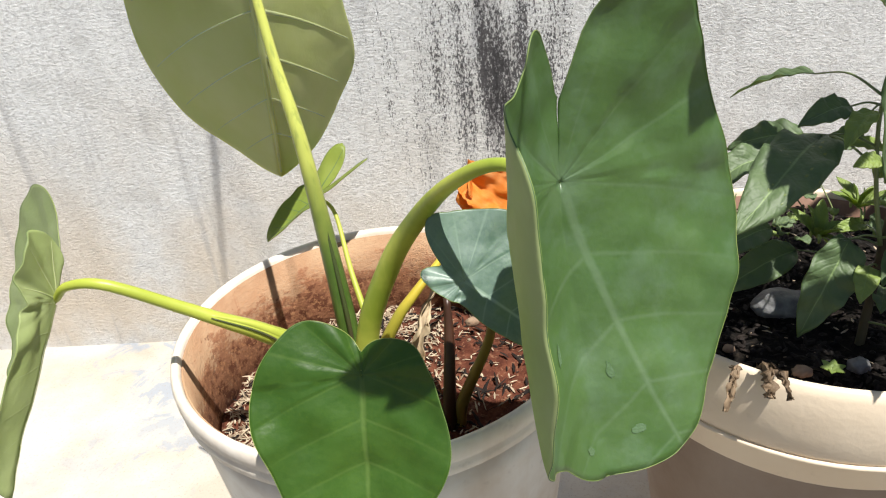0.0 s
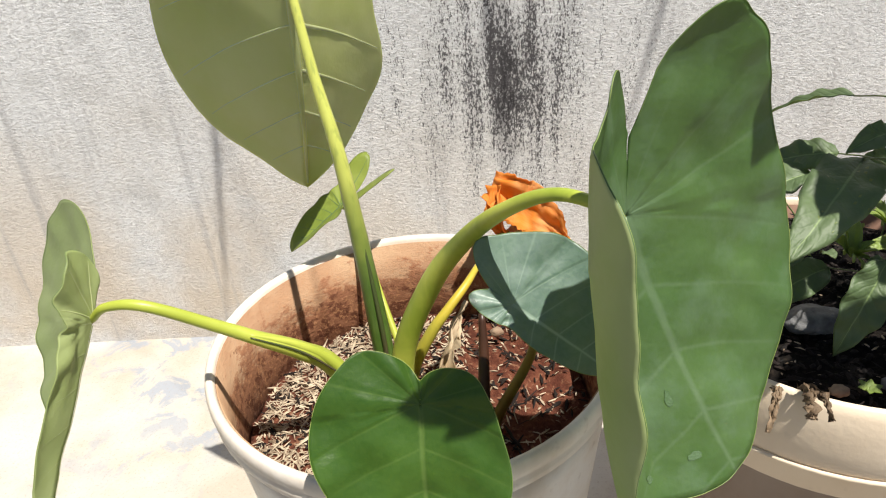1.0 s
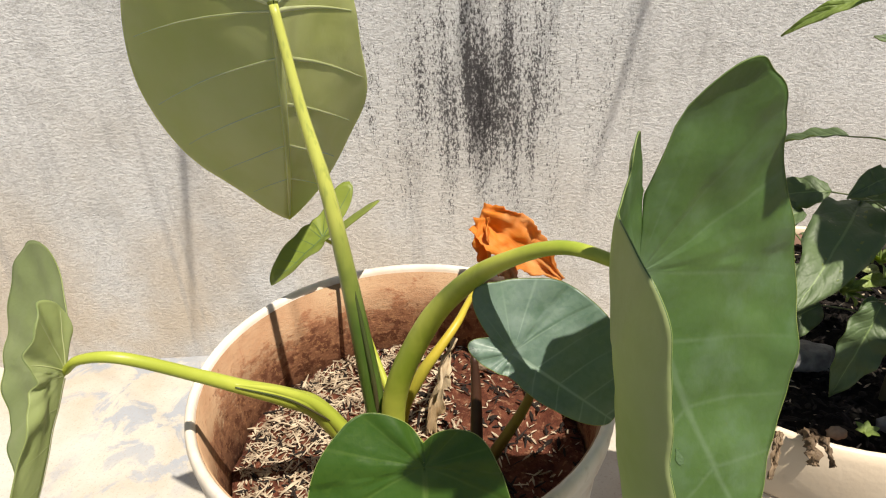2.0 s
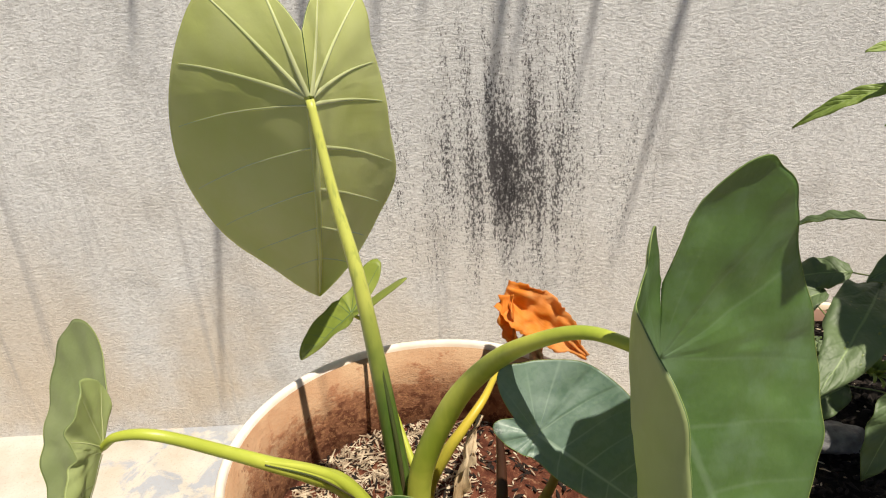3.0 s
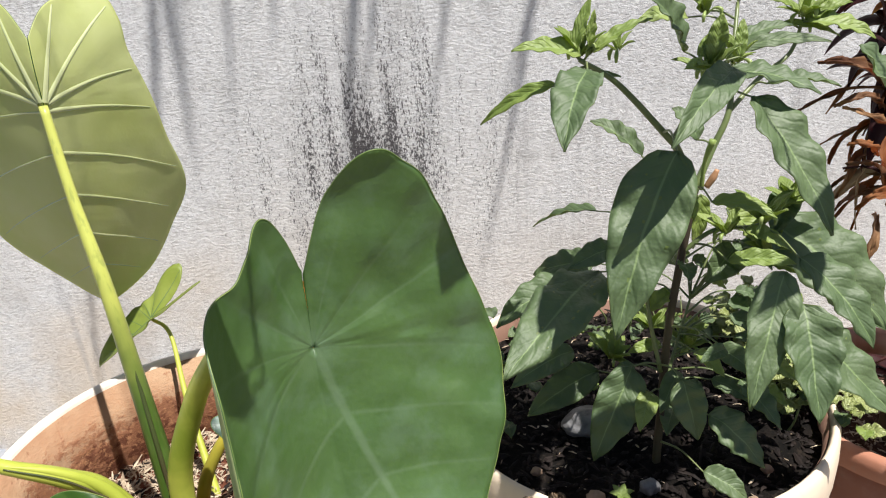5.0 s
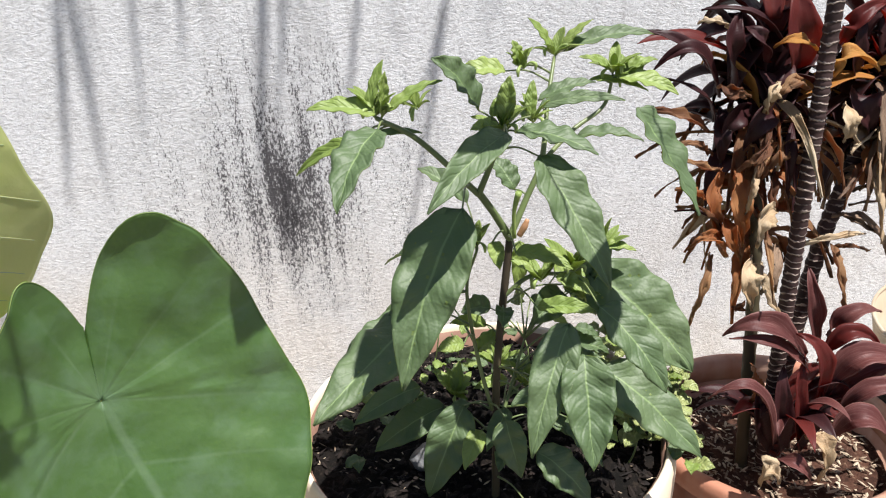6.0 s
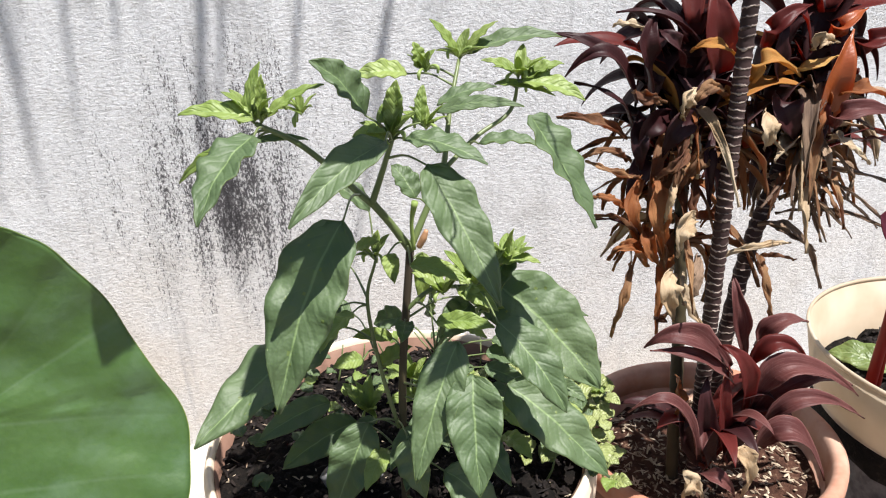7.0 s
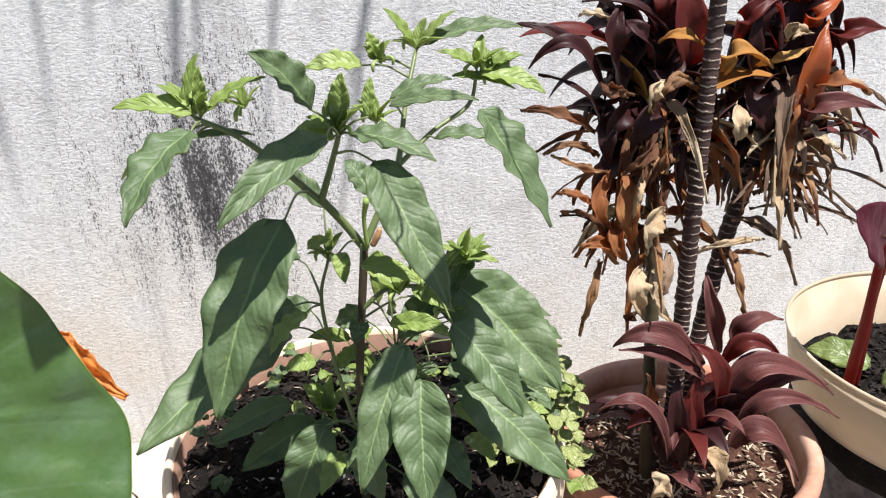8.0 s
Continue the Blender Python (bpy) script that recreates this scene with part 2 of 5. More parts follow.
def mud_lining():
    m = Nodes("mud_caked_plastic")
    p = m.world()
    _, _, z = m.axes(p)
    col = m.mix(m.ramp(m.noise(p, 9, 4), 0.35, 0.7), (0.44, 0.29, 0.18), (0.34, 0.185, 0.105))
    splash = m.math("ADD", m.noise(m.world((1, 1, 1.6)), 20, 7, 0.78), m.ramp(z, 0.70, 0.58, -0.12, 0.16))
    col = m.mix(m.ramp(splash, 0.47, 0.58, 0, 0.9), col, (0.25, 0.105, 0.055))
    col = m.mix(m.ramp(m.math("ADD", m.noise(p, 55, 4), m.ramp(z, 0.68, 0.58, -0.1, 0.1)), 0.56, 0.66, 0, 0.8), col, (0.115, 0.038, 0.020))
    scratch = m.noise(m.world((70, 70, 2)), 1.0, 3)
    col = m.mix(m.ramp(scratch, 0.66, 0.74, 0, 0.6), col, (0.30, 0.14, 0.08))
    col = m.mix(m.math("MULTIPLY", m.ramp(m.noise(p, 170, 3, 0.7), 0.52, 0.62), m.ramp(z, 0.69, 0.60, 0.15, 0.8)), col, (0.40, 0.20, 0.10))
    return m.done(col, 0.85, m.bump(splash, 0.9, 0.007), 0.25)


POT_INNER = mud_lining()
POT_CREAM = pot_plastic("cream_plastic", (0.78, 0.65, 0.50), (0.62, 0.46, 0.31), 0.2, 0.42)
# Cream plastic darkened to brown: the shade under the rim is in the colour.
POT_SHADE = pot_plastic("shade_brown_plastic", (0.27, 0.195, 0.145), (0.19, 0.125, 0.085), 0.3, 0.5)


def thin_plastic():
    m = Nodes("thin_translucent_plastic")
    o = m.coords()
    col = m.mix(m.ramp(m.noise(o, 8, 4), 0.35, 0.7), (0.64, 0.55, 0.42), (0.50, 0.39, 0.27))
    return m.leafy(col, (0.75, 0.62, 0.44), 0.3, 0.45, m.bump(m.noise(o, 14, 3), 0.2, 0.006), 0.4)


POT_THIN = thin_plastic()
FILM = mottled("dried_water_mark", (0.105, 0.165, 0.092), (0.065, 0.12, 0.045), 160, 0.22)
POT_BROWN = pot_plastic("brown_stained_plastic", (0.27, 0.155, 0.11), (0.14, 0.075, 0.05), 0.6, 0.7)
TERRACOTTA = pot_plastic("weathered_terracotta", (0.38, 0.17, 0.105), (0.55, 0.38, 0.29), 0.75, 0.85)
SOIL_RED = earth("red_earth", (0.075, 0.022, 0.013), (0.15, 0.052, 0.03), (0.32, 0.17, 0.10), 0.5)
# Near-black: the leaves' shade over the damp soil is in this colour.
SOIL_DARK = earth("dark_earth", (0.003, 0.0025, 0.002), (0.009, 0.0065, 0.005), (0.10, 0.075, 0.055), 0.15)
# Red earth darkened: the shadow inside the terracotta pot is in its colour.
SOIL_BROWN = earth("brown_earth", (0.040, 0.018, 0.012), (0.085, 0.040, 0.026), (0.30, 0.20, 0.13), 0.35)
CHIPS = mottled("straw_chips", (0.64, 0.54, 0.40), (0.12, 0.07, 0.04), 40, 0.85)
# Chips darkened for the leaf shade they lie in on the potting soil.
CHIPS_DARK = mottled("shade_dark_chips", (0.018, 0.011, 0.008), (0.003, 0.002, 0.002), 40, 0.8)
STONE = mottled("grey_stone", (0.24, 0.24, 0.245), (0.05, 0.05, 0.054), 55, 0.55, bump=0.8)
CLODS = mottled("pale_clod", (0.36, 0.27, 0.19), (0.17, 0.105, 0.07), 60, 0.95, bump=0.8)
TARO_TOP = taro_green("taro_top", (0.027, 0.072, 0.009), (0.050, 0.110, 0.016), (0.20, 0.38, 0.02), 0.18, 0.40, vein=(0.13, 0.20, 0.05), strength=0.45)
TARO_BLOOM = taro_green("taro_top_waxy", (0.038, 0.096, 0.012), (0.062, 0.130, 0.022), (0.26, 0.44, 0.02), 0.24, 0.52, (0.094, 0.164, 0.084), 0.95, vein=(0.16, 0.235, 0.14), strength=0.42, quilt=0.20)
TARO_BLUE = taro_green("taro_top_blue", (0.080, 0.145, 0.108), (0.120, 0.195, 0.152), (0.15, 0.32, 0.08), 0.2, 0.5, (0.165, 0.235, 0.205), 0.8, vein=(0.30, 0.40, 0.32), strength=0.85)
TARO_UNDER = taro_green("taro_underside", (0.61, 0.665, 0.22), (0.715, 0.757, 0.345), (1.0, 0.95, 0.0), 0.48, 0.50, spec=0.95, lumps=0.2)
TARO_OLIVE = taro_green("taro_top_olive", (0.20, 0.25, 0.105), (0.27, 0.32, 0.155), (0.40, 0.48, 0.06), 0.28, 0.5, spec=0.7)
TARO_UNDER_PALE = taro_green("taro_underside_pale", (0.40, 0.48, 0.20), (0.50, 0.57, 0.29), (0.60, 0.66, 0.05), 0.40, 0.5)
TARO_YOUNG = taro_green("young_taro", (0.20, 0.26, 0.045), (0.28, 0.33, 0.075), (0.5, 0.55, 0.05), 0.3, 0.45)
VEIN_TOP = stalk("pale_vein", (0.085, 0.150, 0.058), (0.12, 0.19, 0.095), 0.1)
VEIN_BLUE = stalk("pale_blue_vein", (0.15, 0.235, 0.18), (0.19, 0.28, 0.21), 0.1)
VEIN_DARK = stalk("green_vein", (0.052, 0.120, 0.018), (0.068, 0.142, 0.030), 0.1)
VEIN_UNDER = stalk("yellow_vein", (0.58, 0.62, 0.33), (0.50, 0.56, 0.26), 0.2)
PETIOLE = stalk("green_petiole", (0.28, 0.36, 0.040), (0.52, 0.56, 0.09), 0.12)
MARGIN = stalk("pale_leaf_margin", (0.14, 0.22, 0.06), (0.30, 0.36, 0.10), 0.15)
def tall_petiole():
    m = Nodes("ripening_petiole")
    o = m.world()
    _, _, z = m.axes(o)
    col = m.mix(m.ramp(m.math("ADD", z, m.math("MULTIPLY", m.noise(o, 20, 3), 0.12)), 0.82, 1.03), (0.062, 0.118, 0.020), (0.52, 0.55, 0.12))
    col = m.mix(m.ramp(m.noise(m.world((160, 160, 8)), 1.0, 3), 0.5, 0.7, 0, 0.4), col, (0.13, 0.19, 0.05))
    return m.leafy(col, (0.4, 0.5, 0.06), 0.1, 0.35, m.bump(m.noise(m.world((190, 190, 12)), 1.0, 2), 0.2, 0.002), 0.5)


PETIOLE_TALL = tall_petiole()
PETIOLE_PALE = stalk("yellow_green_petiole", (0.52, 0.56, 0.09), (0.40, 0.46, 0.06), 0.2)
PETIOLE_YELLOW = stalk("yellowed_petiole", (0.62, 0.46, 0.05), (0.42, 0.38, 0.05), 0.2, (0.7, 0.5, 0.05))
PETIOLE_BROWN = stalk("brown_petiole", (0.17, 0.09, 0.03), (0.11, 0.05, 0.025), 0.05)
# Dark brown stalk stub; the shade it stands in is painted into the colour.
PETIOLE_DIM = stalk("shade_brown_petiole", (0.030, 0.012, 0.008), (0.055, 0.022, 0.012), 0.02)
PETIOLE_OLIVE = stalk("browning_olive_petiole", (0.26, 0.20, 0.04), (0.17, 0.12, 0.03), 0.08)
SHEATH_EDGE = stalk("dark_sheath_edge", (0.05, 0.07, 0.02), (0.07, 0.06, 0.03), 0.02)
leaf_old = (blade_green("pepper_leaf", (0.074, 0.116, 0.028), (0.205, 0.260, 0.085), (0.46, 0.58, 0.03), 0.27, 0.44, (0.33, 0.39, 0.18), 7, 1.0, 0.8, gloss=0.55),
            blade_green("pepper_leaf_underside", (0.080, 0.132, 0.050), (0.125, 0.178, 0.076), (0.24, 0.40, 0.04), 0.3, 0.6, (0.24, 0.34, 0.13)))
leaf_young = (blade_green("young_pepper_leaf", (0.15, 0.25, 0.035), (0.33, 0.42, 0.10), (0.50, 0.62, 0.05), 0.34, 0.34, (0.42, 0.50, 0.18), 8, 0.9),
              blade_green("young_pepper_leaf_underside", (0.20, 0.29, 0.055), (0.32, 0.40, 0.11), (0.46, 0.56, 0.05), 0.35, 0.55, (0.3, 0.42, 0.14), 8, 0.7))
PEP_STEM = stalk("green_woody_stem", (0.105, 0.145, 0.050), (0.18, 0.22, 0.085), 0.04)
PEP_TRUNK = stalk("brown_green_trunk", (0.045, 0.032, 0.018), (0.075, 0.062, 0.028), 0.0, rough=0.7)
BUD = stalk("flower_bud", (0.24, 0.34, 0.08), (0.34, 0.42, 0.15), 0.15)
SCAR = stalk("pale_orange_scar", (0.50, 0.27, 0.14), (0.34, 0.17, 0.09), 0.0)
def scarred_trunk():
    m = Nodes("ringed_dark_trunk")
    o = m.coords()
    _, _, z = m.axes(o)
    z = m.math("ADD", z, m.math("MULTIPLY", m.noise(o, 30, 4), 0.022))
    ring = m.math("PINGPONG", m.math("MULTIPLY", z, 105.0), 0.5)
    col = m.mix(m.ramp(m.noise(o, 30, 4), 0.3, 0.7), (0.028, 0.015, 0.014), (0.055, 0.030, 0.027))
    col = m.mix(m.math("MULTIPLY", m.ramp(ring, 0.15, 0.04), m.ramp(m.noise(o, 70, 3), 0.34, 0.58, 0.1, 1.0)), col, (0.46, 0.37, 0.31))
    return m.done(col, 0.7, m.bump(m.ramp(ring, 0.2, 0.0), 0.6, 0.003), 0.3)


TI_TRUNK = scarred_trunk()
TI_RED = blade_green("maroon_strap", (0.070, 0.014, 0.014), (0.13, 0.026, 0.022), (0.60, 0.09, 0.03), 0.38, 0.45, None, 26, 0.15, 0, (0.16, 0.045, 0.035))
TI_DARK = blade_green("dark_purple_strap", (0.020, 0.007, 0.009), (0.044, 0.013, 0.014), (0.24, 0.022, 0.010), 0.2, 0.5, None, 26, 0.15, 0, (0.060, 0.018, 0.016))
MAROON = blade_green("dark_maroon_leaf", (0.060, 0.008, 0.018), (0.10, 0.014, 0.028), (0.42, 0.02, 0.06), 0.3, 0.5, (0.10, 0.012, 0.03), 8, 0.4, gloss=0.3)
TI_ORANGE = blade_green("orange_strap", (0.32, 0.055, 0.014), (0.42, 0.12, 0.025), (0.75, 0.17, 0.02), 0.4, 0.4, None, 26, 0.15)
TI_PINK = blade_green("dusty_maroon_strap", (0.066, 0.018, 0.018), (0.125, 0.042, 0.038), (0.46, 0.09, 0.05), 0.22, 0.55, None, 26, 0.15, 0, (0.30, 0.15, 0.13))
TI_YELLOW = dry_leaf("yellowing_strap", (0.46, 0.24, 0.045), (0.36, 0.13, 0.03), (0.52, 0.33, 0.10), (0.8, 0.4, 0.05), 0.3)
TI_DRY = dry_leaf("dry_brown_strap", (0.20, 0.085, 0.038), (0.055, 0.024, 0.014), (0.42, 0.25, 0.12), (0.62, 0.24, 0.05), 0.3)
TI_GREY = dry_leaf("dry_grey_brown_strap", (0.25, 0.16, 0.105), (0.075, 0.044, 0.030), (0.48, 0.34, 0.22), (0.3, 0.18, 0.1), 0.15)
TI_BURNT = dry_leaf("burnt_orange_strap", (0.34, 0.13, 0.04), (0.20, 0.075, 0.028), (0.42, 0.22, 0.09), (0.75, 0.28, 0.05), 0.35)
TI_STRAW = dry_leaf("straw_strap", (0.58, 0.44, 0.27), (0.36, 0.23, 0.12), (0.62, 0.5, 0.34), (0.6, 0.4, 0.2), 0.2)
DEAD_ORANGE = dry_leaf("dead_orange_leaf", (0.80, 0.32, 0.05), (0.70, 0.24, 0.03), (0.80, 0.50, 0.22), (1.0, 0.40, 0.04), 0.4)
DEAD_GREY = dry_leaf("dead_brown_leaf", (0.19, 0.13, 0.08), (0.075, 0.048, 0.03), (0.27, 0.19, 0.12), (0.2, 0.14, 0.08), 0.1)


COVER = (blade_green("crinkled_pale_leaf", (0.24, 0.29, 0.075), (0.40, 0.44, 0.17), (0.5, 0.6, 0.08), 0.25, 0.5, (0.42, 0.46, 0.22), 7, 1.0),)


# ---- building blocks ----
def mesh_object(name, verts, faces, materials, parent=None, label="", slots=None, uvs=None, smooth=True):
    me = bpy.data.meshes.new(name)
    me.from_pydata([tuple(v) for v in verts], [], faces)
    for m in materials:
        me.materials.append(m)
    if slots is not None:
        me.polygons.foreach_set("material_index", slots)
    if smooth:
        me.polygons.foreach_set("use_smooth", [True] * len(me.polygons))
    if uvs is not None:
        layer = me.uv_layers.new(name="UVMap")
        flat = np.empty((len(me.loops), 2))
        idx = np.empty(len(me.loops), dtype=int)
        me.loops.foreach_get("vertex_index", idx)
        flat[:] = np.asarray(uvs)[idx]
        layer.data.foreach_set("uv", flat.ravel())
    me.update()
    ob = new(name, me)
    if parent is not None:
        ob.parent = parent
        ob.matrix_parent_inverse = parent.matrix_world.inverted()
    if label:
        tagged(ob, label)
    return ob


def part(name, bm, material, parent, label=""):
    me = bpy.data.meshes.new(name)
    bm.to_mesh(me)
    bm.free()
    me.materials.append(material)
    me.polygons.foreach_set("use_smooth", [True] * len(me.polygons))
    ob = new(name, me)
    if parent is not None:
        ob.parent = parent
        ob.matrix_parent_inverse = parent.matrix_world.inverted()
    if label:
        tagged(ob, label)
    return ob


def thing(name, at, label, category, group="", kind=""):
    ob = new(name)
    ob.empty_display_size = 0.05
    ob.location = at
    bpy.context.view_layer.update()
    return tagged(ob, label, category, group, kind)


def grid_normals(P):
    du = np.gradient(P, axis=0)
    dv = np.gradient(P, axis=1)
    n = np.cross(du, dv)
    length = np.linalg.norm(n, axis=2, keepdims=True)
    return n / np.maximum(length, 1e-9)


def shell(name, P, thick, materials, parent, uv=None, label=""):
    """A sheet of nu x nv points given a thickness: slot 0 above, slot 1 below."""
    nu, nv = P.shape[:2]
    N = grid_normals(P)
    top = P.reshape(-1, 3)
    bottom = (P - N * thick).reshape(-1, 3)
    k = nu * nv
    faces, slots = [], []
    for i in range(nu - 1):
        for j in range(nv - 1):
            a, b, c, d = i * nv + j, (i + 1) * nv + j, (i + 1) * nv + j + 1, i * nv + j + 1
            faces.append((a, b, c, d))
            slots.append(0)
            faces.append((k + d, k + c, k + b, k + a))
            slots.append(1 if len(materials) > 1 else 0)
    edge = [i * nv for i in range(nu)] + [(nu - 1) * nv + j for j in range(1, nv)]
    edge += [i * nv + nv - 1 for i in range(nu - 2, -1, -1)] + [j for j in range(nv - 2, 0, -1)]
    for a, b in zip(edge, edge[1:] + edge[:1]):
        faces.append((b, a, k + a, k + b))
        slots.append(0)
    uvs = None
    if uv is not None:
        flat = uv.reshape(-1, 2)
        uvs = np.concatenate([flat, flat])
    return mesh_object(name, np.concatenate([top, bottom]), faces, materials, parent, label, slots, uvs)


def smooth_path(points, n):
    """n points on a Catmull-Rom curve through the given ones."""
    p = [np.array(q, float) for q in points]
    p = [2 * p[0] - p[1]] + p + [2 * p[-1] - p[-2]]
    out = []
    for s in np.linspace(0, len(p) - 3 - 1e-6, n):
        i = int(s)
        t = s - i
        a, b, c, d = p[i], p[i + 1], p[i + 2], p[i + 3]
        out.append(0.5 * (2 * b + (c - a) * t + (2 * a - 5 * b + 4 * c - d) * t * t + (3 * b - a - 3 * c + d) * t ** 3))
    return np.array(out)


def tube(name, points, radii, material, parent, label="", n=28, sides=12, flat=1.0, ridge=0.0, rings=0):
    """A tapered stalk along a smooth path; flat presses it, ridge adds ribs, rings adds scars round it."""
    C = smooth_path(points, n)
    R = np.interp(np.linspace(0, 1, n), np.linspace(0, 1, len(radii)), radii)
    T = np.gradient(C, axis=0)
    T /= np.linalg.norm(T, axis=1, keepdims=True)
    side = np.cross(T[0], (0.3, -1, 0.2))
    verts, faces = [], []
    for i in range(n):
        side = side - T[i] * np.dot(side, T[i])
        side /= np.linalg.norm(side)
        up = np.cross(T[i], side)
        r = R[i]
        if rings:
            r *= 1 + 0.07 * (1 if i % 3 == 0 else -0.5) + 0.03 * math.sin(i * 1.7)
        for j in range(sides):
            a = 2 * math.pi * j / sides
            q = r * (1 + ridge * math.cos(5 * a + i * 0.05))
            verts.append(C[i] + side * math.cos(a) * q + up * math.sin(a) * q * flat)
    for i in range(n - 1):
        for j in range(sides):
            k = (j + 1) % sides
            faces.append((i * sides + j, i * sides + k, (i + 1) * sides + k, (i + 1) * sides + j))
    faces.append(tuple(range(sides))[::-1])
    faces.append(tuple((n - 1) * sides + j for j in range(sides)))
    return mesh_object(name, verts, faces, [material], parent, label)


def lathe(name, profile, at, material, parent, label="", sides=72, wobble=0.0):
    """A closed profile (r, z) turned round the vertical."""
    verts, faces = [], []
    n = len(profile)
    for j in range(sides):
        a = 2 * math.pi * j / sides
        w = 1 + wobble * (math.sin(2 * a + 0.7) + 0.5 * math.sin(3 * a))
        for r, z in profile:
            verts.append((at[0] + r * w * math.cos(a), at[1] + r * w * math.sin(a), at[2] + z))
    for j in range(sides):
        k = (j + 1) % sides
        for i in range(n):
            h = (i + 1) % n
            faces.append((j * n + i, k * n + i, k * n + h, j * n + h))
    return mesh_object(name, verts, faces, [material], parent, label)


def unit(v):
    v = np.array(v, float)
    return v / np.linalg.norm(v)


def bezier3(a, b, c, n):
    s = np.linspace(0, 1, n)[:, None]
    return (1 - s) ** 2 * a + 2 * s * (1 - s) * b + s * s * c


def strap(name, base, mid, tip, width, up, materials, parent, shape="ovate", fold=0.25, ripple=0.0, waves=5, curl=0.0, twist=0.0,
          thick=0.0007, nu=20, nv=9, seed=0, label="", ragged=0.0, crumple=0.0):
    """A long leaf along base-mid-tip, width across, its upper face towards up."""
    rnd = random.Random(seed)
    base, mid, tip, up = (np.array(v, float) for v in (base, mid, tip, up))
    C = bezier3(base, mid, tip, nu)
    T = np.gradient(C, axis=0)
    T /= np.linalg.norm(T, axis=1, keepdims=True)
    P = np.zeros((nu, nv, 3))
    uv = np.zeros((nu, nv, 2))
    ph = rnd.random() * 6.28
    for i in range(nu):
        s = i / (nu - 1)
        if shape == "ovate":
            w = 2.62 * max(s, 1e-4) ** 0.56 * max(1 - s, 0.0) ** 0.92 + 0.012
        elif shape == "round":
            w = 1.02 * (math.sin(math.pi * min(1.0, s ** 0.75)) ** 0.62) + 0.012
        elif shape == "strap":
            w = (min(1.0, 0.45 + 1.6 * s) if s < 0.35 else 1.0) * (1 - max(0.0, (s - 0.36) / 0.64) ** 1.35) + 0.012
        else:
            w = 0.55 + 0.45 * math.sin(math.pi * min(1, s * 1.1)) - 0.4 * s
        n = up - T[i] * np.dot(up, T[i])
        n = n / np.linalg.norm(n)
        lat = np.cross(n, T[i])
        ang = twist * s
        n, lat = n * math.cos(ang) - lat * math.sin(ang), lat * math.cos(ang) + n * math.sin(ang)
        for j in range(nv):
            v = 2 * j / (nv - 1) - 1
            half = 0.5 * width * w
            if ragged and abs(v) > 0.6:
                half *= 1 - ragged * rnd.random()
            roll = curl * v
            if abs(curl) > 0.05:
                y, z = math.sin(roll) / curl * half, (1 - math.cos(roll)) / abs(curl) * half * (1 if curl > 0 else -1)
            else:
                y, z = v * half, 0
            z += abs(v) * half * fold
            z += ripple * half * abs(v) * math.sin(waves * 2 * math.pi * s + ph + (1.3 if v > 0 else 0)) * 0.6
            P[i, j] = C[i] + lat * y + n * z
            if crumple:
                q = Vector((s * 3.1 + seed, v * 1.7, seed * 0.37))
                P[i, j] += crumple * (n * (noise.noise(q * 1.3) + 0.5 * noise.noise(q * 3.1)) + lat * 0.5 * noise.noise(q * 2.2 + Vector((5, 0, 0))))
            uv[i, j] = (s, v)
    return shell(name, P[:, ::-1], thick, materials, parent, uv[:, ::-1], label)


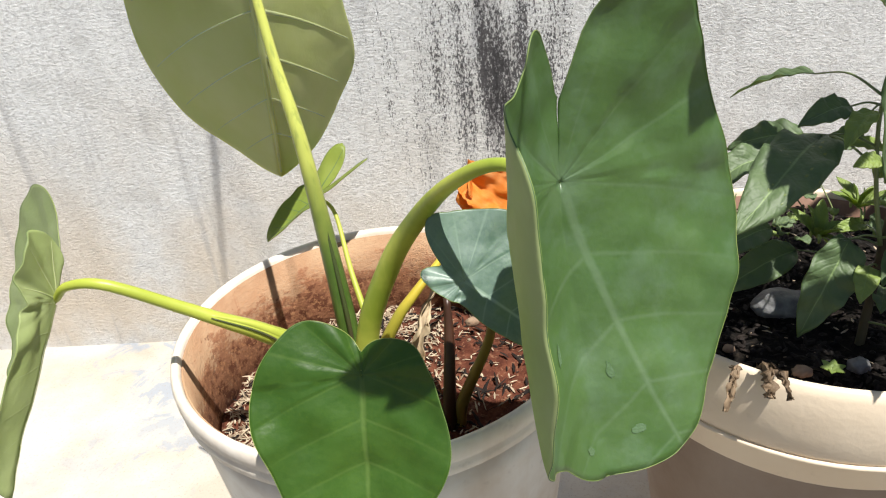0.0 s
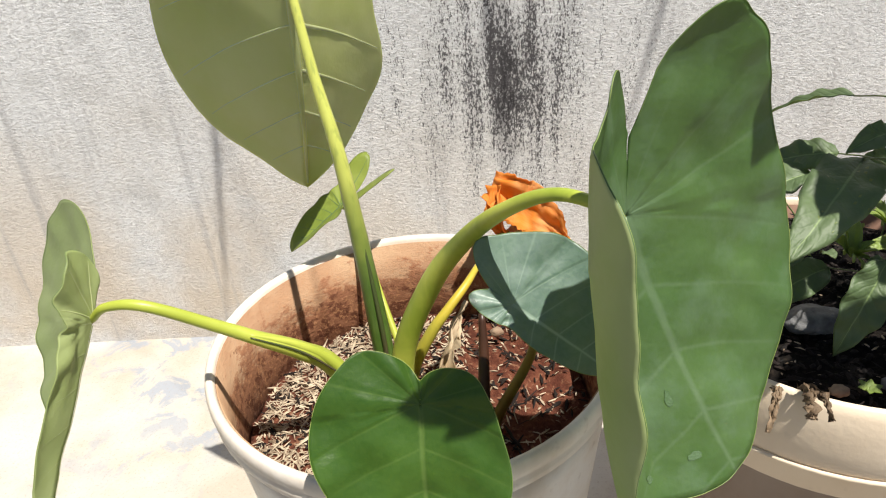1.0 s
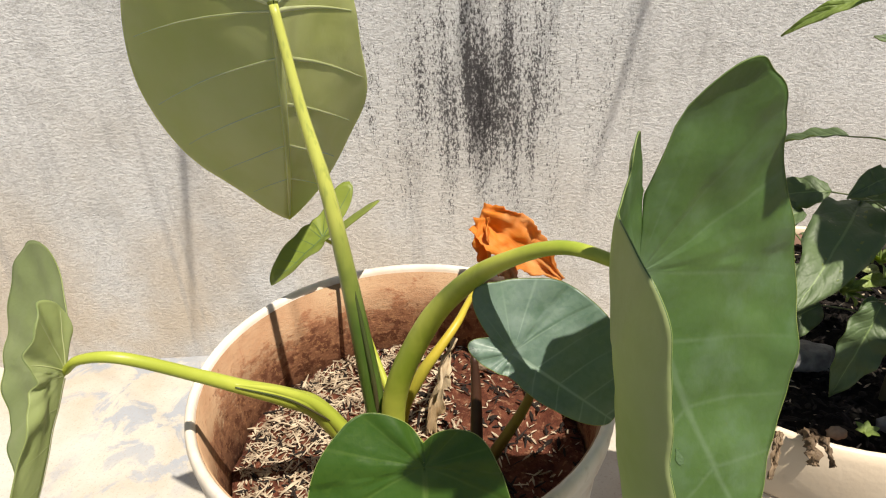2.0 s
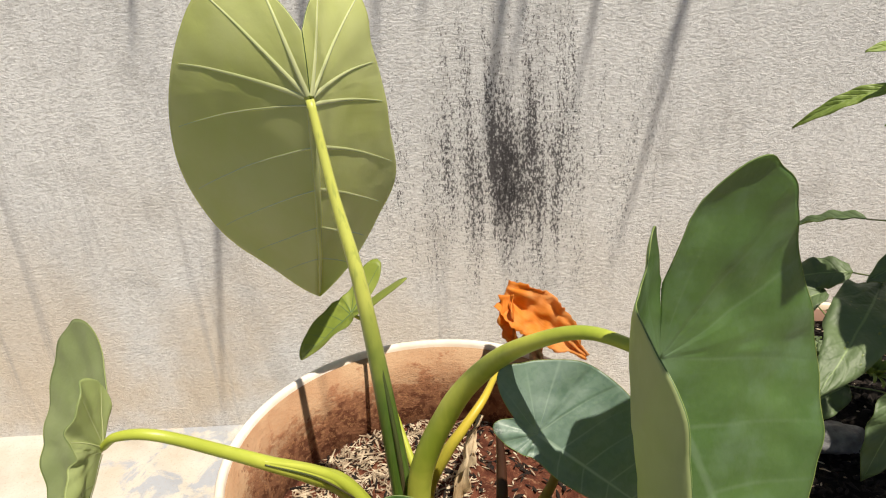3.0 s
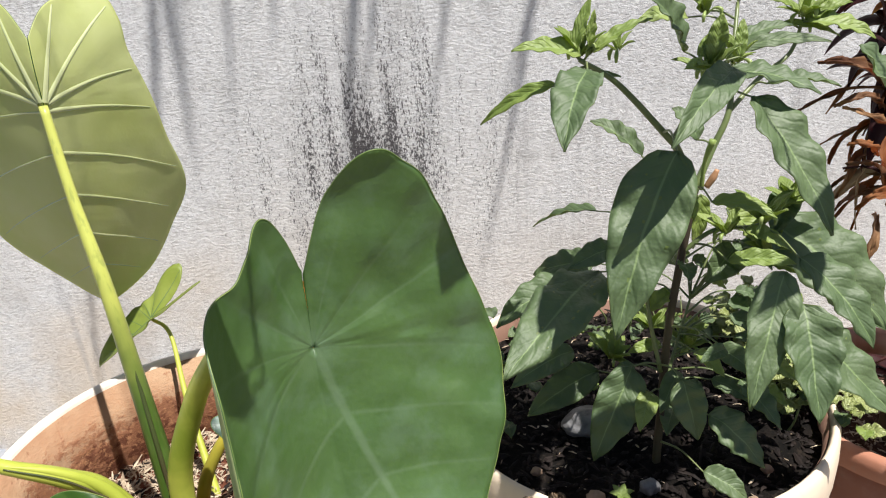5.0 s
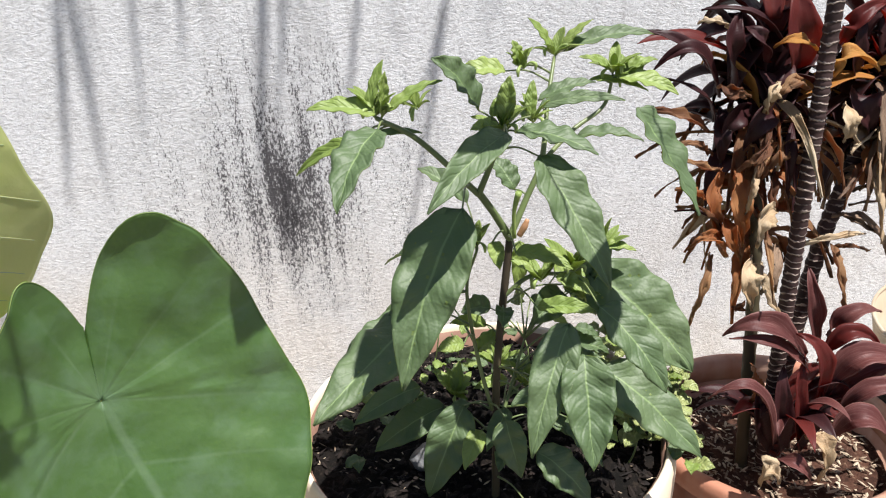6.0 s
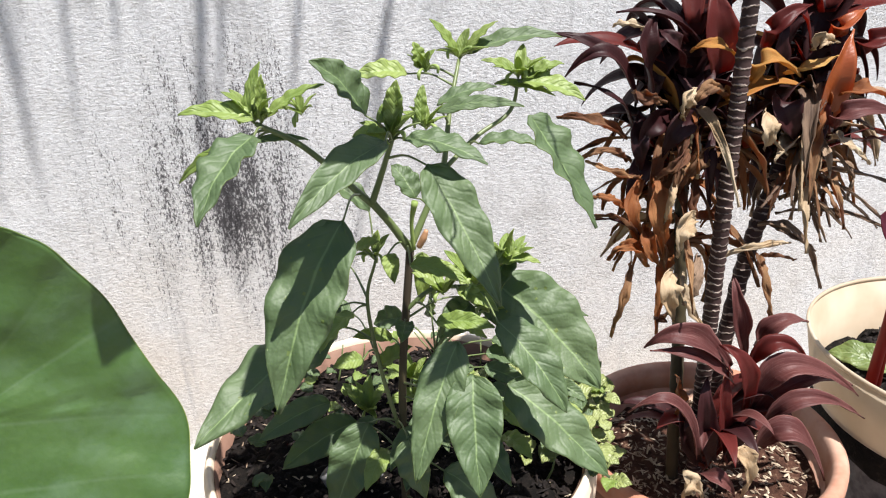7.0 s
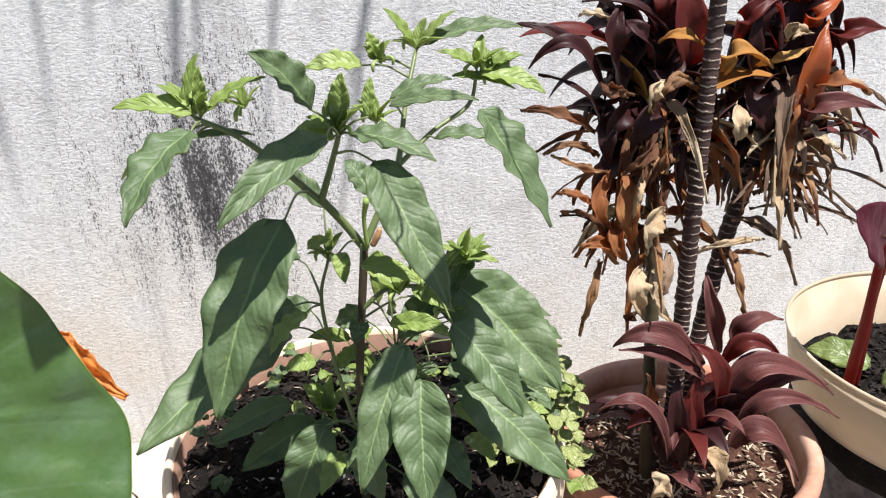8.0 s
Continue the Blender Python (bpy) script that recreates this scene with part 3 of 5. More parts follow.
class TaroLeaf:
    """A taro blade: node, direction of the tip, upper face, and the outline as radii at even angles from the tip round to the notch on each side."""

    def __init__(self, node, along, up, right, left, fold=(0.1, 0.1), bow=(0.0, 0.0), droop=0.0, back=0.0, ripple=0.0, waves=5, phase=0.0, cup=0.0, pucker=0.004):
        self.pucker = pucker
        self.node = np.array(node, float)
        self.a = unit(along)
        up = np.array(up, float)
        self.n = unit(up - self.a * np.dot(up, self.a))
        self.v = np.cross(self.n, self.a)
        self.right, self.left = right, left
        self.fold, self.bow, self.droop, self.back, self.ripple, self.waves, self.phase, self.cup = fold, bow, droop, back, ripple, waves, phase, cup
        self.size = right[0]

    def radius(self, th):
        side = self.right if th >= 0 else self.left
        k = abs(th) / math.pi * (len(side) - 1)
        i = min(int(k), len(side) - 2)
        t = k - i
        p = [side[max(i - 1, 0)] if i else side[1], side[i], side[i + 1], side[min(i + 2, len(side) - 1)]]
        return 0.5 * (2 * p[1] + (p[2] - p[0]) * t + (2 * p[0] - 5 * p[1] + 4 * p[2] - p[3]) * t * t + (3 * p[1] - p[0] - 3 * p[2] + p[3]) * t ** 3)

    def at(self, th, rho):
        r = self.radius(th) * rho
        u, v = r * math.cos(th), r * math.sin(th)
        return self.flat(u, v, th, rho)

    def flat(self, u, v, th, rho):
        k = self.droop if u > 0 else self.back
        L = self.size
        if abs(k) > 1e-3:
            q = abs(u) / L * k
            x, z = math.copysign(L * math.sin(q) / k, u), -L * (1 - math.cos(q)) / k
        else:
            x, z = u, 0.0
        f, c = (self.fold[0], self.bow[0]) if v > 0 else (self.fold[1], self.bow[1])
        c = c if abs(c) > 0.01 else 0.01
        w = abs(v)
        lat = math.copysign((math.sin(f + c * w) - math.sin(f)) / c, v)
        z += (math.cos(f) - math.cos(f + c * w)) / c
        z += self.cup * (u * u + v * v) / L
        z += self.ripple * L * rho ** 3 * math.sin(self.waves * th + self.phase)
        z += 0.35 * self.ripple * L * rho ** 2 * math.sin(2.3 * self.waves * th + 2 * self.phase)
        q = Vector((u * 15 + self.phase, v * 15, self.size * 40))
        z += self.pucker * min(1.0, rho * 2) * (noise.noise(q) + 0.45 * noise.noise(q * 2.3))
        w1 = math.sin(9.0 * math.log(1.0 + 5.0 * rho) - 2.6 * abs(th)) if abs(th) < 1.5 else math.sin(7.5 * (abs(th) - 1.5))
        z += 0.45 * self.pucker * rho * w1
        return self.node + self.a * x + self.v * lat + self.n * z

    def build(self, parent, materials, veins, label="", spokes=192, rings=34, thick=0.0009, vein_width=0.0035, above=True, below=True, veer=0.0):
        """veer: the angle at the hub by which the midrib leans off the blade's axis."""
        P = np.zeros((spokes + 1, rings, 3))
        uv = np.zeros((spokes + 1, rings, 2))
        for i in range(spokes + 1):
            th = -math.pi + 2 * math.pi * i / spokes
            for j in range(rings):
                rho = 0.004 + 0.996 * j / (rings - 1)
                P[i, j] = self.at(th, rho)
                r = self.radius(th) * rho / self.size
                tv = th - veer * (1 - abs(th) / math.pi)
                uv[i, j] = (r * math.cos(tv), r * math.sin(tv))
        ob = shell("leaf", P[:, ::-1], thick, materials, parent, uv[:, ::-1], label)
        edge = [self.at(-math.pi + 2 * math.pi * i / 160, 0.9985) for i in range(161)]
        tube("leaf_margin", edge[1:160], [0.00032, 0.00032], MARGIN, ob, n=320, sides=5)
        if above:
            self.veins(ob, veins[0], vein_width * 0.5, 0.0004)
        if below:
            self.veins(ob, veins[1], vein_width, -thick - 0.0003)
        return ob

    def mark(self, parent, th, rho, dth, drho, seed):
        """A dried water mark: a thin film lying on the upper face."""
        r = random.Random(seed)
        rim = [(1 + 0.25 * r.uniform(-1, 1)) for _ in range(14)]
        verts = [self.at(th, rho) + self.normal(th, rho) * 0.0008]
        for k, q in enumerate(rim):
            a = 2 * math.pi * k / 14
            t, p = th + dth * q * math.cos(a), rho + drho * q * math.sin(a)
            verts.append(self.at(t, p) + self.normal(t, p) * 0.0007)
        faces = [(0, 1 + k, 1 + (k + 1) % 14) for k in range(14)]
        mesh_object("water_mark", verts, faces, [FILM], parent)

    def normal(self, th, rho):
        e = 0.03
        a = self.at(th + e, rho) - self.at(th - e, rho)
        b = self.at(th, min(1, rho + e)) - self.at(th, rho - e)
        n = np.cross(b, a)
        n /= np.linalg.norm(n)
        return n if np.dot(n, self.n) > 0 else -n

    def vein_lines(self):
        """Midrib, veins into the back lobes and side veins, each as (angle, share of the radius) with its width."""
        L = self.size
        lines = [([(0.0, r) for r in np.linspace(0.03, 0.96, 20)], 1.0)]
        for sgn in (1, -1):
            for th0, curve, w in ((2.74, 0.05, 0.75), (2.30, -0.06, 0.62), (1.80, -0.16, 0.62)):
                lines.append(([(sgn * (th0 + curve * r), r) for r in np.linspace(0.03, 0.94, 16)], w))
            for u0, slant, w in ((0.02, 1.42, 0.55), (0.17, 1.22, 0.50), (0.34, 1.10, 0.42), (0.52, 0.98, 0.34), (0.70, 0.88, 0.26)):
                pts, u, v = [], u0 * L, 0.0
                for k in range(40):
                    th = math.atan2(v, u)
                    rho = math.hypot(u, v) / self.radius(sgn * th)
                    if rho > 0.94:
                        break
                    pts.append((sgn * th, rho))
                    a = slant - 0.012 * k
                    u, v = u + 0.028 * L * math.cos(a), v + 0.028 * L * math.sin(a)
                if len(pts) > 3:
                    lines.append((pts, w if sgn < 0 else 0.45 * w))
        return lines

    def veins(self, parent, material, width, lift):
        lines = self.vein_lines()
        for pts, share in lines:
            C = np.array([self.at(t, r) + self.normal(t, max(r, 0.08)) * lift for t, r in pts])
            T = np.gradient(C, axis=0)
            T /= np.linalg.norm(T, axis=1, keepdims=True)
            n = len(pts)
            verts, faces = [], []
            for i, (t, r) in enumerate(pts):
                N = self.normal(t, max(r, 0.08)) * (1 if lift > 0 else -1)
                S = np.cross(N, T[i])
                w = width * share * (1 - 0.75 * i / (n - 1))
                verts += [C[i] - S * w, C[i] + N * w * (0.2 if lift > 0 else 0.7), C[i] + S * w]
            for i in range(n - 1):
                a, b = 3 * i, 3 * i + 3
                faces += [(a, b, b + 1, a + 1), (a + 1, b + 1, b + 2, a + 2)]
            mesh_object("midrib" if share == 1.0 else "vein", verts, faces, [material], parent)


def heap(name, at, radius, height, material, label, category, seed, lumps=0.012):
    """Earth in a pot: an uneven disc."""
    verts, faces = [(at[0], at[1], at[2] + height)], []
    rings, sides = 26, 72
    for i in range(1, rings + 1):
        r = radius * i / rings
        for j in range(sides):
            a = 2 * math.pi * j / sides
            x, y = at[0] + r * math.cos(a), at[1] + r * math.sin(a)
            z = at[2] + height * (1 - (i / rings) ** 2) + lumps * noise.fractal(Vector((x * 22, y * 22, seed)), 0.8, 2.0, 5)
            verts.append((x, y, z))
    for j in range(sides):
        faces.append((0, 1 + j, 1 + (j + 1) % sides))
    for i in range(rings - 1):
        for j in range(sides):
            k = (j + 1) % sides
            a, b = 1 + i * sides, 1 + (i + 1) * sides
            faces.append((a + j, b + j, b + k, a + k))
    o = len(verts)
    for j in range(sides):
        x, y, z = verts[1 + (rings - 1) * sides + j]
        verts.append((x, y, z - 0.06))
    for j in range(sides):
        k = (j + 1) % sides
        faces.append((1 + (rings - 1) * sides + j, o + j, o + k, 1 + (rings - 1) * sides + k))
    faces.append(tuple(o + j for j in range(sides))[::-1])
    ob = mesh_object(name, verts, faces, [material])

    def level(x, y):
        r = math.hypot(x - at[0], y - at[1])
        return at[2] + height * (1 - (r / radius) ** 2) + lumps * noise.fractal(Vector((x * 22, y * 22, seed)), 0.8, 2.0, 5)
    return tagged(ob, label, category, kind="stuff"), level


def litter(name, at, radius, level, count, length, width, material, label, seed, keep=None, curve=0.25):
    """Chips and straws strewn on the earth, joined into one."""
    rnd = random.Random(seed)
    verts, faces = [], []
    for _ in range(count):
        r, a = radius * math.sqrt(rnd.random()), rnd.random() * 6.283
        x, y = at[0] + r * math.cos(a), at[1] + r * math.sin(a)
        if keep and not keep(x, y, rnd):
            continue
        z = level(x, y) + 0.001 + 0.004 * rnd.random()
        h = rnd.random() * 6.283
        l, w = length * (0.35 + 0.9 * rnd.random() ** 2), width * (0.5 + rnd.random())
        tilt = (rnd.random() - 0.4) * 0.7
        d = np.array((math.cos(h) * math.cos(tilt), math.sin(h) * math.cos(tilt), math.sin(tilt)))
        s = np.array((-math.sin(h), math.cos(h), (rnd.random() - 0.5) * 0.8))
        n = np.cross(d, s)
        c = np.array((x, y, z + abs(math.sin(tilt)) * l * 0.3))
        bend = n * l * curve * (rnd.random() - 0.3)
        o = len(verts)
        for q, e in ((-0.5, 0.45), (0.0, 1.0), (0.5, 0.35)):
            m = c + d * l * q + bend * (1 - 4 * q * q) * 0.5
            verts += [m - s * w * e * 0.5, m + n * w * 0.3 * e, m + s * w * e * 0.5, m - n * w * 0.25 * e]
        for i in (0, 4):
            for j in range(4):
                k = (j + 1) % 4
                faces.append((o + i + j, o + i + k, o + i + 4 + k, o + i + 4 + j))
        faces += [(o + 3, o + 2, o + 1, o), (o + 8, o + 9, o + 10, o + 11)]
    return tagged(mesh_object(name, verts, faces, [material], smooth=False), label, "litter", kind="stuff")


def stone(name, at, size, material, label, seed, category="stone"):
    bm = bmesh.new()
    bmesh.ops.create_icosphere(bm, subdivisions=3, radius=1)
    for v in bm.verts:
        d = v.co.normalized()
        k = 1 + 0.28 * noise.noise(d * 1.6 + Vector((seed, 0, 0))) + 0.10 * noise.noise(d * 4 + Vector((0, seed, 0)))
        v.co = Vector((d.x * size[0], d.y * size[1], d.z * size[2])) * k
    ob = part(name, bm, material, None)
    ob.location = at
    return tagged(ob, label, category, category + "s on the soil")


# ---- the place ----
def slab(name, lo, hi, material, label, category, cuts=0):
    bm = bmesh.new()
    bmesh.ops.create_cube(bm, size=1)
    for v in bm.verts:
        v.co = Vector([lo[i] + (v.co[i] + 0.5) * (hi[i] - lo[i]) for i in range(3)])
    ob = part(name, bm, material, None)
    for p in ob.data.polygons:
        p.use_smooth = False
    return tagged(ob, label, category, kind="structure")


slab("wall_north", (-7, 1.71, -0.02), (7, 1.91, 2.35), WALL, "rough white plaster wall with black mould stains", "wall")
slab("ground", (-150, -300, -0.3), (150, 300, 0.0), FLOOR, "limewashed concrete yard floor with blue-grey stains", "ground")

# ---- big white pot with the taro ----
P1 = (-0.047, 0.732, 0.0)
pot = thing("plant_pot", P1, "large round stained white plastic pot with red mud inside", "plant pot", "plant pots along the wall")
lathe("outer_wall", [(0.165, 0.0), (0.175, 0.0), (0.212, 0.35), (0.2405, 0.62), (0.2445, 0.663), (0.2425, 0.663), (0.2095, 0.35), (0.17, 0.02), (0.0, 0.02), (0.0, 0.0)], P1, POT_WHITE, pot)
lathe("rim", [(0.2420, 0.659), (0.2490, 0.658), (0.2525, 0.662), (0.2530, 0.671), (0.2515, 0.675), (0.2545, 0.680), (0.2550, 0.690), (0.2535, 0.6970), (0.2505, 0.700), (0.2455, 0.6995), (0.2430, 0.694), (0.2415, 0.66)], P1, POT_WHITE, pot, "white rolled pot rim", wobble=0.003)
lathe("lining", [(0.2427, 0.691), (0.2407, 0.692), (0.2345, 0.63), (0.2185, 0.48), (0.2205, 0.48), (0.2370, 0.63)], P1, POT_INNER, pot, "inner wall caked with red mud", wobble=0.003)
_, level1 = heap("soil", (P1[0], P1[1], 0.565), 0.2265, 0.015, SOIL_RED, "red earth filling the white pot", "soil", 1.0)
litter("straw_litter", (P1[0], P1[1], 0), 0.219, level1, 7000, 0.015, 0.0023, CHIPS, "pale straw and wood chips on red earth", 3,
       lambda x, y, r: r.random() < (0.95 if x < -0.06 else 0.42 if x < 0.02 else 0.10))
litter("straw_litter", (P1[0], P1[1], 0), 0.219, level1, 420, 0.038, 0.0034, CHIPS, "long pale straws on red earth", 31,
       lambda x, y, r: r.random() < (0.9 if x < 0.0 else 0.12), 0.4)
litter("dark_litter", (P1[0], P1[1], 0), 0.219, level1, 700, 0.022, 0.004, CHIPS_DARK, "dark chips on red earth", 4)

# ---- taro ----
taro = thing("taro_plant", (-0.085, 0.69, 0.58), "taro plant with broad heart-shaped leaves on arching stalks", "plant")
VE = (VEIN_TOP, VEIN_UNDER)
# tall leaf, seen from below
TaroLeaf((-0.144, 0.795, 1.118), (-0.069, 0.106, -0.992), (-0.309, 0.943, 0.122),
         (0.324, 0.290, 0.284, 0.274, 0.261, 0.233, 0.205, 0.184, 0.172, 0.166, 0.146, 0.108, 0.070), (0.324, 0.315, 0.273, 0.245, 0.184, 0.155, 0.138, 0.131, 0.142, 0.147, 0.127, 0.106, 0.072),
         fold=(0.706, 0.878), bow=(1.023, -1.485), droop=-0.572, back=-2.194, cup=-0.011, ripple=0.005, waves=7, pucker=0.0026).build(
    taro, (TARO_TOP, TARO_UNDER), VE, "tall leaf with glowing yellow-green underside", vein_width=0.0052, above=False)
# broad leaf, its one half curled forwards
broad = TaroLeaf((0.155, 0.513, 0.957), (0.041, -0.169, -0.985), (0.504, -0.848, 0.166),
         (0.279, 0.277, 0.234, 0.207, 0.191, 0.180, 0.157, 0.148, 0.151, 0.157, 0.172, 0.170, 0.063), (0.279, 0.236, 0.228, 0.230, 0.217, 0.202, 0.198, 0.182, 0.146, 0.110, 0.112, 0.126, 0.066),
         fold=(0.335, 0.307), bow=(-0.598, 6.902), droop=-0.819, back=-1.266, cup=-0.244, ripple=0.007, waves=9, pucker=0.005)
blade = broad.build(taro, (TARO_BLOOM, TARO_UNDER_PALE), VE, "waxy grey-green leaf with one half curled forwards", vein_width=0.0046, above=False, below=False, veer=0.30)
broad.mark(blade, 0.12, 0.60, 0.020, 0.030, 1)
broad.mark(blade, -0.22, 0.58, 0.018, 0.040, 2)
broad.mark(blade, -0.42, 0.62, 0.035, 0.045, 3)
broad.mark(blade, 0.16, 0.84, 0.03, 0.020, 4)
broad.mark(blade, -0.05, 0.88, 0.02, 0.016, 5)
# low heart-shaped leaf
TaroLeaf((-0.017, 0.472, 0.810), (-0.004, -0.527, -0.850), (-0.002, -0.850, 0.527),
         (0.160, 0.128, 0.105, 0.075, 0.061, 0.054, 0.042, 0.030, 0.019), (0.160, 0.140, 0.111, 0.101, 0.089, 0.077, 0.067, 0.042, 0.019),
         fold=(0.205, 0.170), droop=0.26, back=-0.22, ripple=0.014, waves=5, pucker=0.005).build(
    taro, (TARO_TOP, TARO_UNDER), (VEIN_DARK, VEIN_UNDER), "glossy dark green heart-shaped leaf", above=False, below=False)
# blue-green leaf behind
TaroLeaf((0.070, 0.597, 0.822), (0.790, -0.213, -0.575), (0.122, -0.864, 0.489),
         (0.119, 0.113, 0.104, 0.091, 0.083, 0.073, 0.070, 0.070, 0.027), (0.119, 0.063, 0.032, 0.023, 0.024, 0.027, 0.035, 0.044, 0.027),
         fold=(0.077, 0.133), droop=-0.04, ripple=0.01, waves=5).build(
    taro, (TARO_BLUE, TARO_UNDER), (VEIN_BLUE, VEIN_UNDER), "blue-green leaf with pale veins", above=False, below=False)
# leaf folded along its midrib, seen edge on
TaroLeaf((-0.370, 0.621, 0.813), (-0.195, -0.625, -0.756), (-0.929, -0.128, 0.346),
         (0.206, 0.104, 0.059, 0.043, 0.048, 0.065, 0.079, 0.070, 0.030), (0.206, 0.126, 0.103, 0.111, 0.125, 0.143, 0.156, 0.137, 0.030),
         fold=(0.39, 0.66), droop=0.06, back=-0.62, ripple=0.016, waves=8).build(
    taro, (TARO_OLIVE, TARO_UNDER_PALE), VE, "pale leaf folded along its midrib, hanging edge on", above=False, vein_width=0.0016)
# small leaf
TaroLeaf((-0.157, 0.940, 0.777), (-0.78, -0.30, -0.53), (-0.35, -0.30, 0.9),
         (0.100, 0.072, 0.046, 0.036, 0.032, 0.038, 0.066, 0.104, 0.026), (0.100, 0.072, 0.046, 0.036, 0.032, 0.036, 0.056, 0.088, 0.026),
         fold=(0.4, 0.4), droop=0.1, ripple=0.02, waves=4).build(
    taro, (TARO_YOUNG, TARO_YOUNG), VE, "small arrow-shaped leaf", spokes=72, rings=12, vein_width=0.002)

tube("petiole", [(-0.075, 0.69, 0.57), (-0.083, 0.705, 0.709), (-0.104, 0.735, 0.910), (-0.127, 0.765, 1.02), (-0.144, 0.793, 1.118)], [0.0130, 0.0125, 0.0085, 0.006, 0.0048], PETIOLE_TALL, taro, "stout green stalk", n=40)
tube("petiole", [(-0.060, 0.68, 0.57), (-0.055, 0.678, 0.70), (-0.014, 0.665, 0.807), (0.027, 0.637, 0.876), (0.066, 0.59, 0.93), (0.108, 0.552, 0.960), (0.155, 0.516, 0.957)], [0.014, 0.014, 0.0125, 0.0105, 0.0075, 0.006, 0.005], PETIOLE, taro, "thick arching green stalk", n=48)
tube("petiole", [(-0.085, 0.68, 0.58), (-0.136, 0.67, 0.694), (-0.167, 0.655, 0.733), (-0.209, 0.64, 0.765), (-0.244, 0.63, 0.790), (-0.303, 0.61, 0.833), (-0.345, 0.612, 0.833), (-0.370, 0.621, 0.813)], [0.014, 0.0125, 0.011, 0.008, 0.007, 0.006, 0.005, 0.004], PETIOLE_PALE, taro, "yellow-green stalk reaching sideways", n=48)
tube("petiole", [(-0.07, 0.66, 0.57), (-0.05, 0.60, 0.70), (-0.025, 0.51, 0.80), (-0.017, 0.474, 0.808)], [0.012, 0.009, 0.006, 0.005], PETIOLE, taro, n=30)
tube("petiole", [(0.045, 0.67, 0.56), (0.053, 0.66, 0.616), (0.092, 0.63, 0.735), (0.085, 0.615, 0.80), (0.070, 0.599, 0.820)], [0.0085, 0.0075, 0.005, 0.004, 0.0035], PETIOLE_OLIVE, taro, "browning stalk", n=30)
tube("petiole", [(0.032, 0.66, 0.56), (0.036, 0.665, 0.61), (0.040, 0.70, 0.68), (0.040, 0.72, 0.726)], [0.011, 0.0085, 0.0065, 0.004], PETIOLE_DIM, taro, "brown stalk stub, painted dark as in shade", n=16)
tube("petiole", [(-0.06, 0.78, 0.57), (-0.106, 0.87, 0.677), (-0.131, 0.93, 0.752), (-0.157, 0.940, 0.777)], [0.006, 0.004, 0.003, 0.0025], PETIOLE_PALE, taro, n=30)
tube("petiole", [(-0.056, 0.70, 0.57), (-0.051, 0.72, 0.64), (-0.025, 0.725, 0.695), (-0.003, 0.735, 0.722), (0.023, 0.76, 0.744), (0.040, 0.80, 0.748), (0.078, 0.91, 0.737)], [0.0088, 0.0085, 0.0075, 0.0062, 0.005, 0.004, 0.0035], PETIOLE_YELLOW, taro, "yellowed stalk of the dead leaf", n=40)
strap("leaf", (0.066, 0.925, 0.800), (0.118, 0.885, 0.785), (0.176, 0.895, 0.712), 0.088, (0.25, -1.0, 0.35), [DEAD_ORANGE], taro, "dry", 0.45, 0.28, 4, 0.5, 0.15, label="dead crumpled orange leaf", ragged=0.14, nu=40, nv=21, crumple=0.009, seed=3)
strap("leaf", (0.072, 0.915, 0.806), (0.070, 0.890, 0.770), (0.090, 0.905, 0.722), 0.040, (-0.5, -1.0, 0.1), [DEAD_ORANGE], taro, "dry", 0.6, 0.4, 3, 1.0, 0.3, label="folded flap of the dead orange leaf", ragged=0.25, nu=24, nv=13, crumple=0.010, seed=7)
strap("leaf", (0.088, 0.905, 0.745), (0.105, 0.885, 0.735), (0.115, 0.895, 0.692), 0.034, (0.1, -1.0, 0.5), [TI_STRAW], taro, "dry", 0.5, 0.5, 3, 0.8, 0.5, label="pale dry flap of the dead leaf", ragged=0.3, nu=20, nv=11, crumple=0.008, seed=9)

tube("sheath_edge", [(-0.078, 0.690, 0.62), (-0.078, 0.693, 0.72), (-0.094, 0.722, 0.86), (-0.103, 0.734, 0.92)], [0.002, 0.0028, 0.002, 0.0008], SHEATH_EDGE, taro, "dark slit along the leaf sheath", n=24, sides=6)
tube("sheath", [(-0.10, 0.667, 0.64), (-0.135, 0.664, 0.706), (-0.170, 0.650, 0.746), (-0.215, 0.633, 0.775)], [0.008, 0.0075, 0.005, 0.0012], PETIOLE_PALE, taro, "split sheath on the stalk", n=24)
tube("sheath_edge", [(-0.125, 0.660, 0.690), (-0.163, 0.645, 0.738), (-0.212, 0.631, 0.772)], [0.0012, 0.0016, 0.0008], SHEATH_EDGE, taro, n=20, sides=6)
strap("leaf", (-0.02, 0.74, 0.585), (-0.01, 0.75, 0.66), (0.02, 0.79, 0.70), 0.035, (0.2, -0.9, 0.4), [TI_STRAW], taro, "dry", 0.3, 0.6, 3, 1.2, 0.8, label="withered pale leaf remnant", ragged=0.4, crumple=0.01, seed=11)

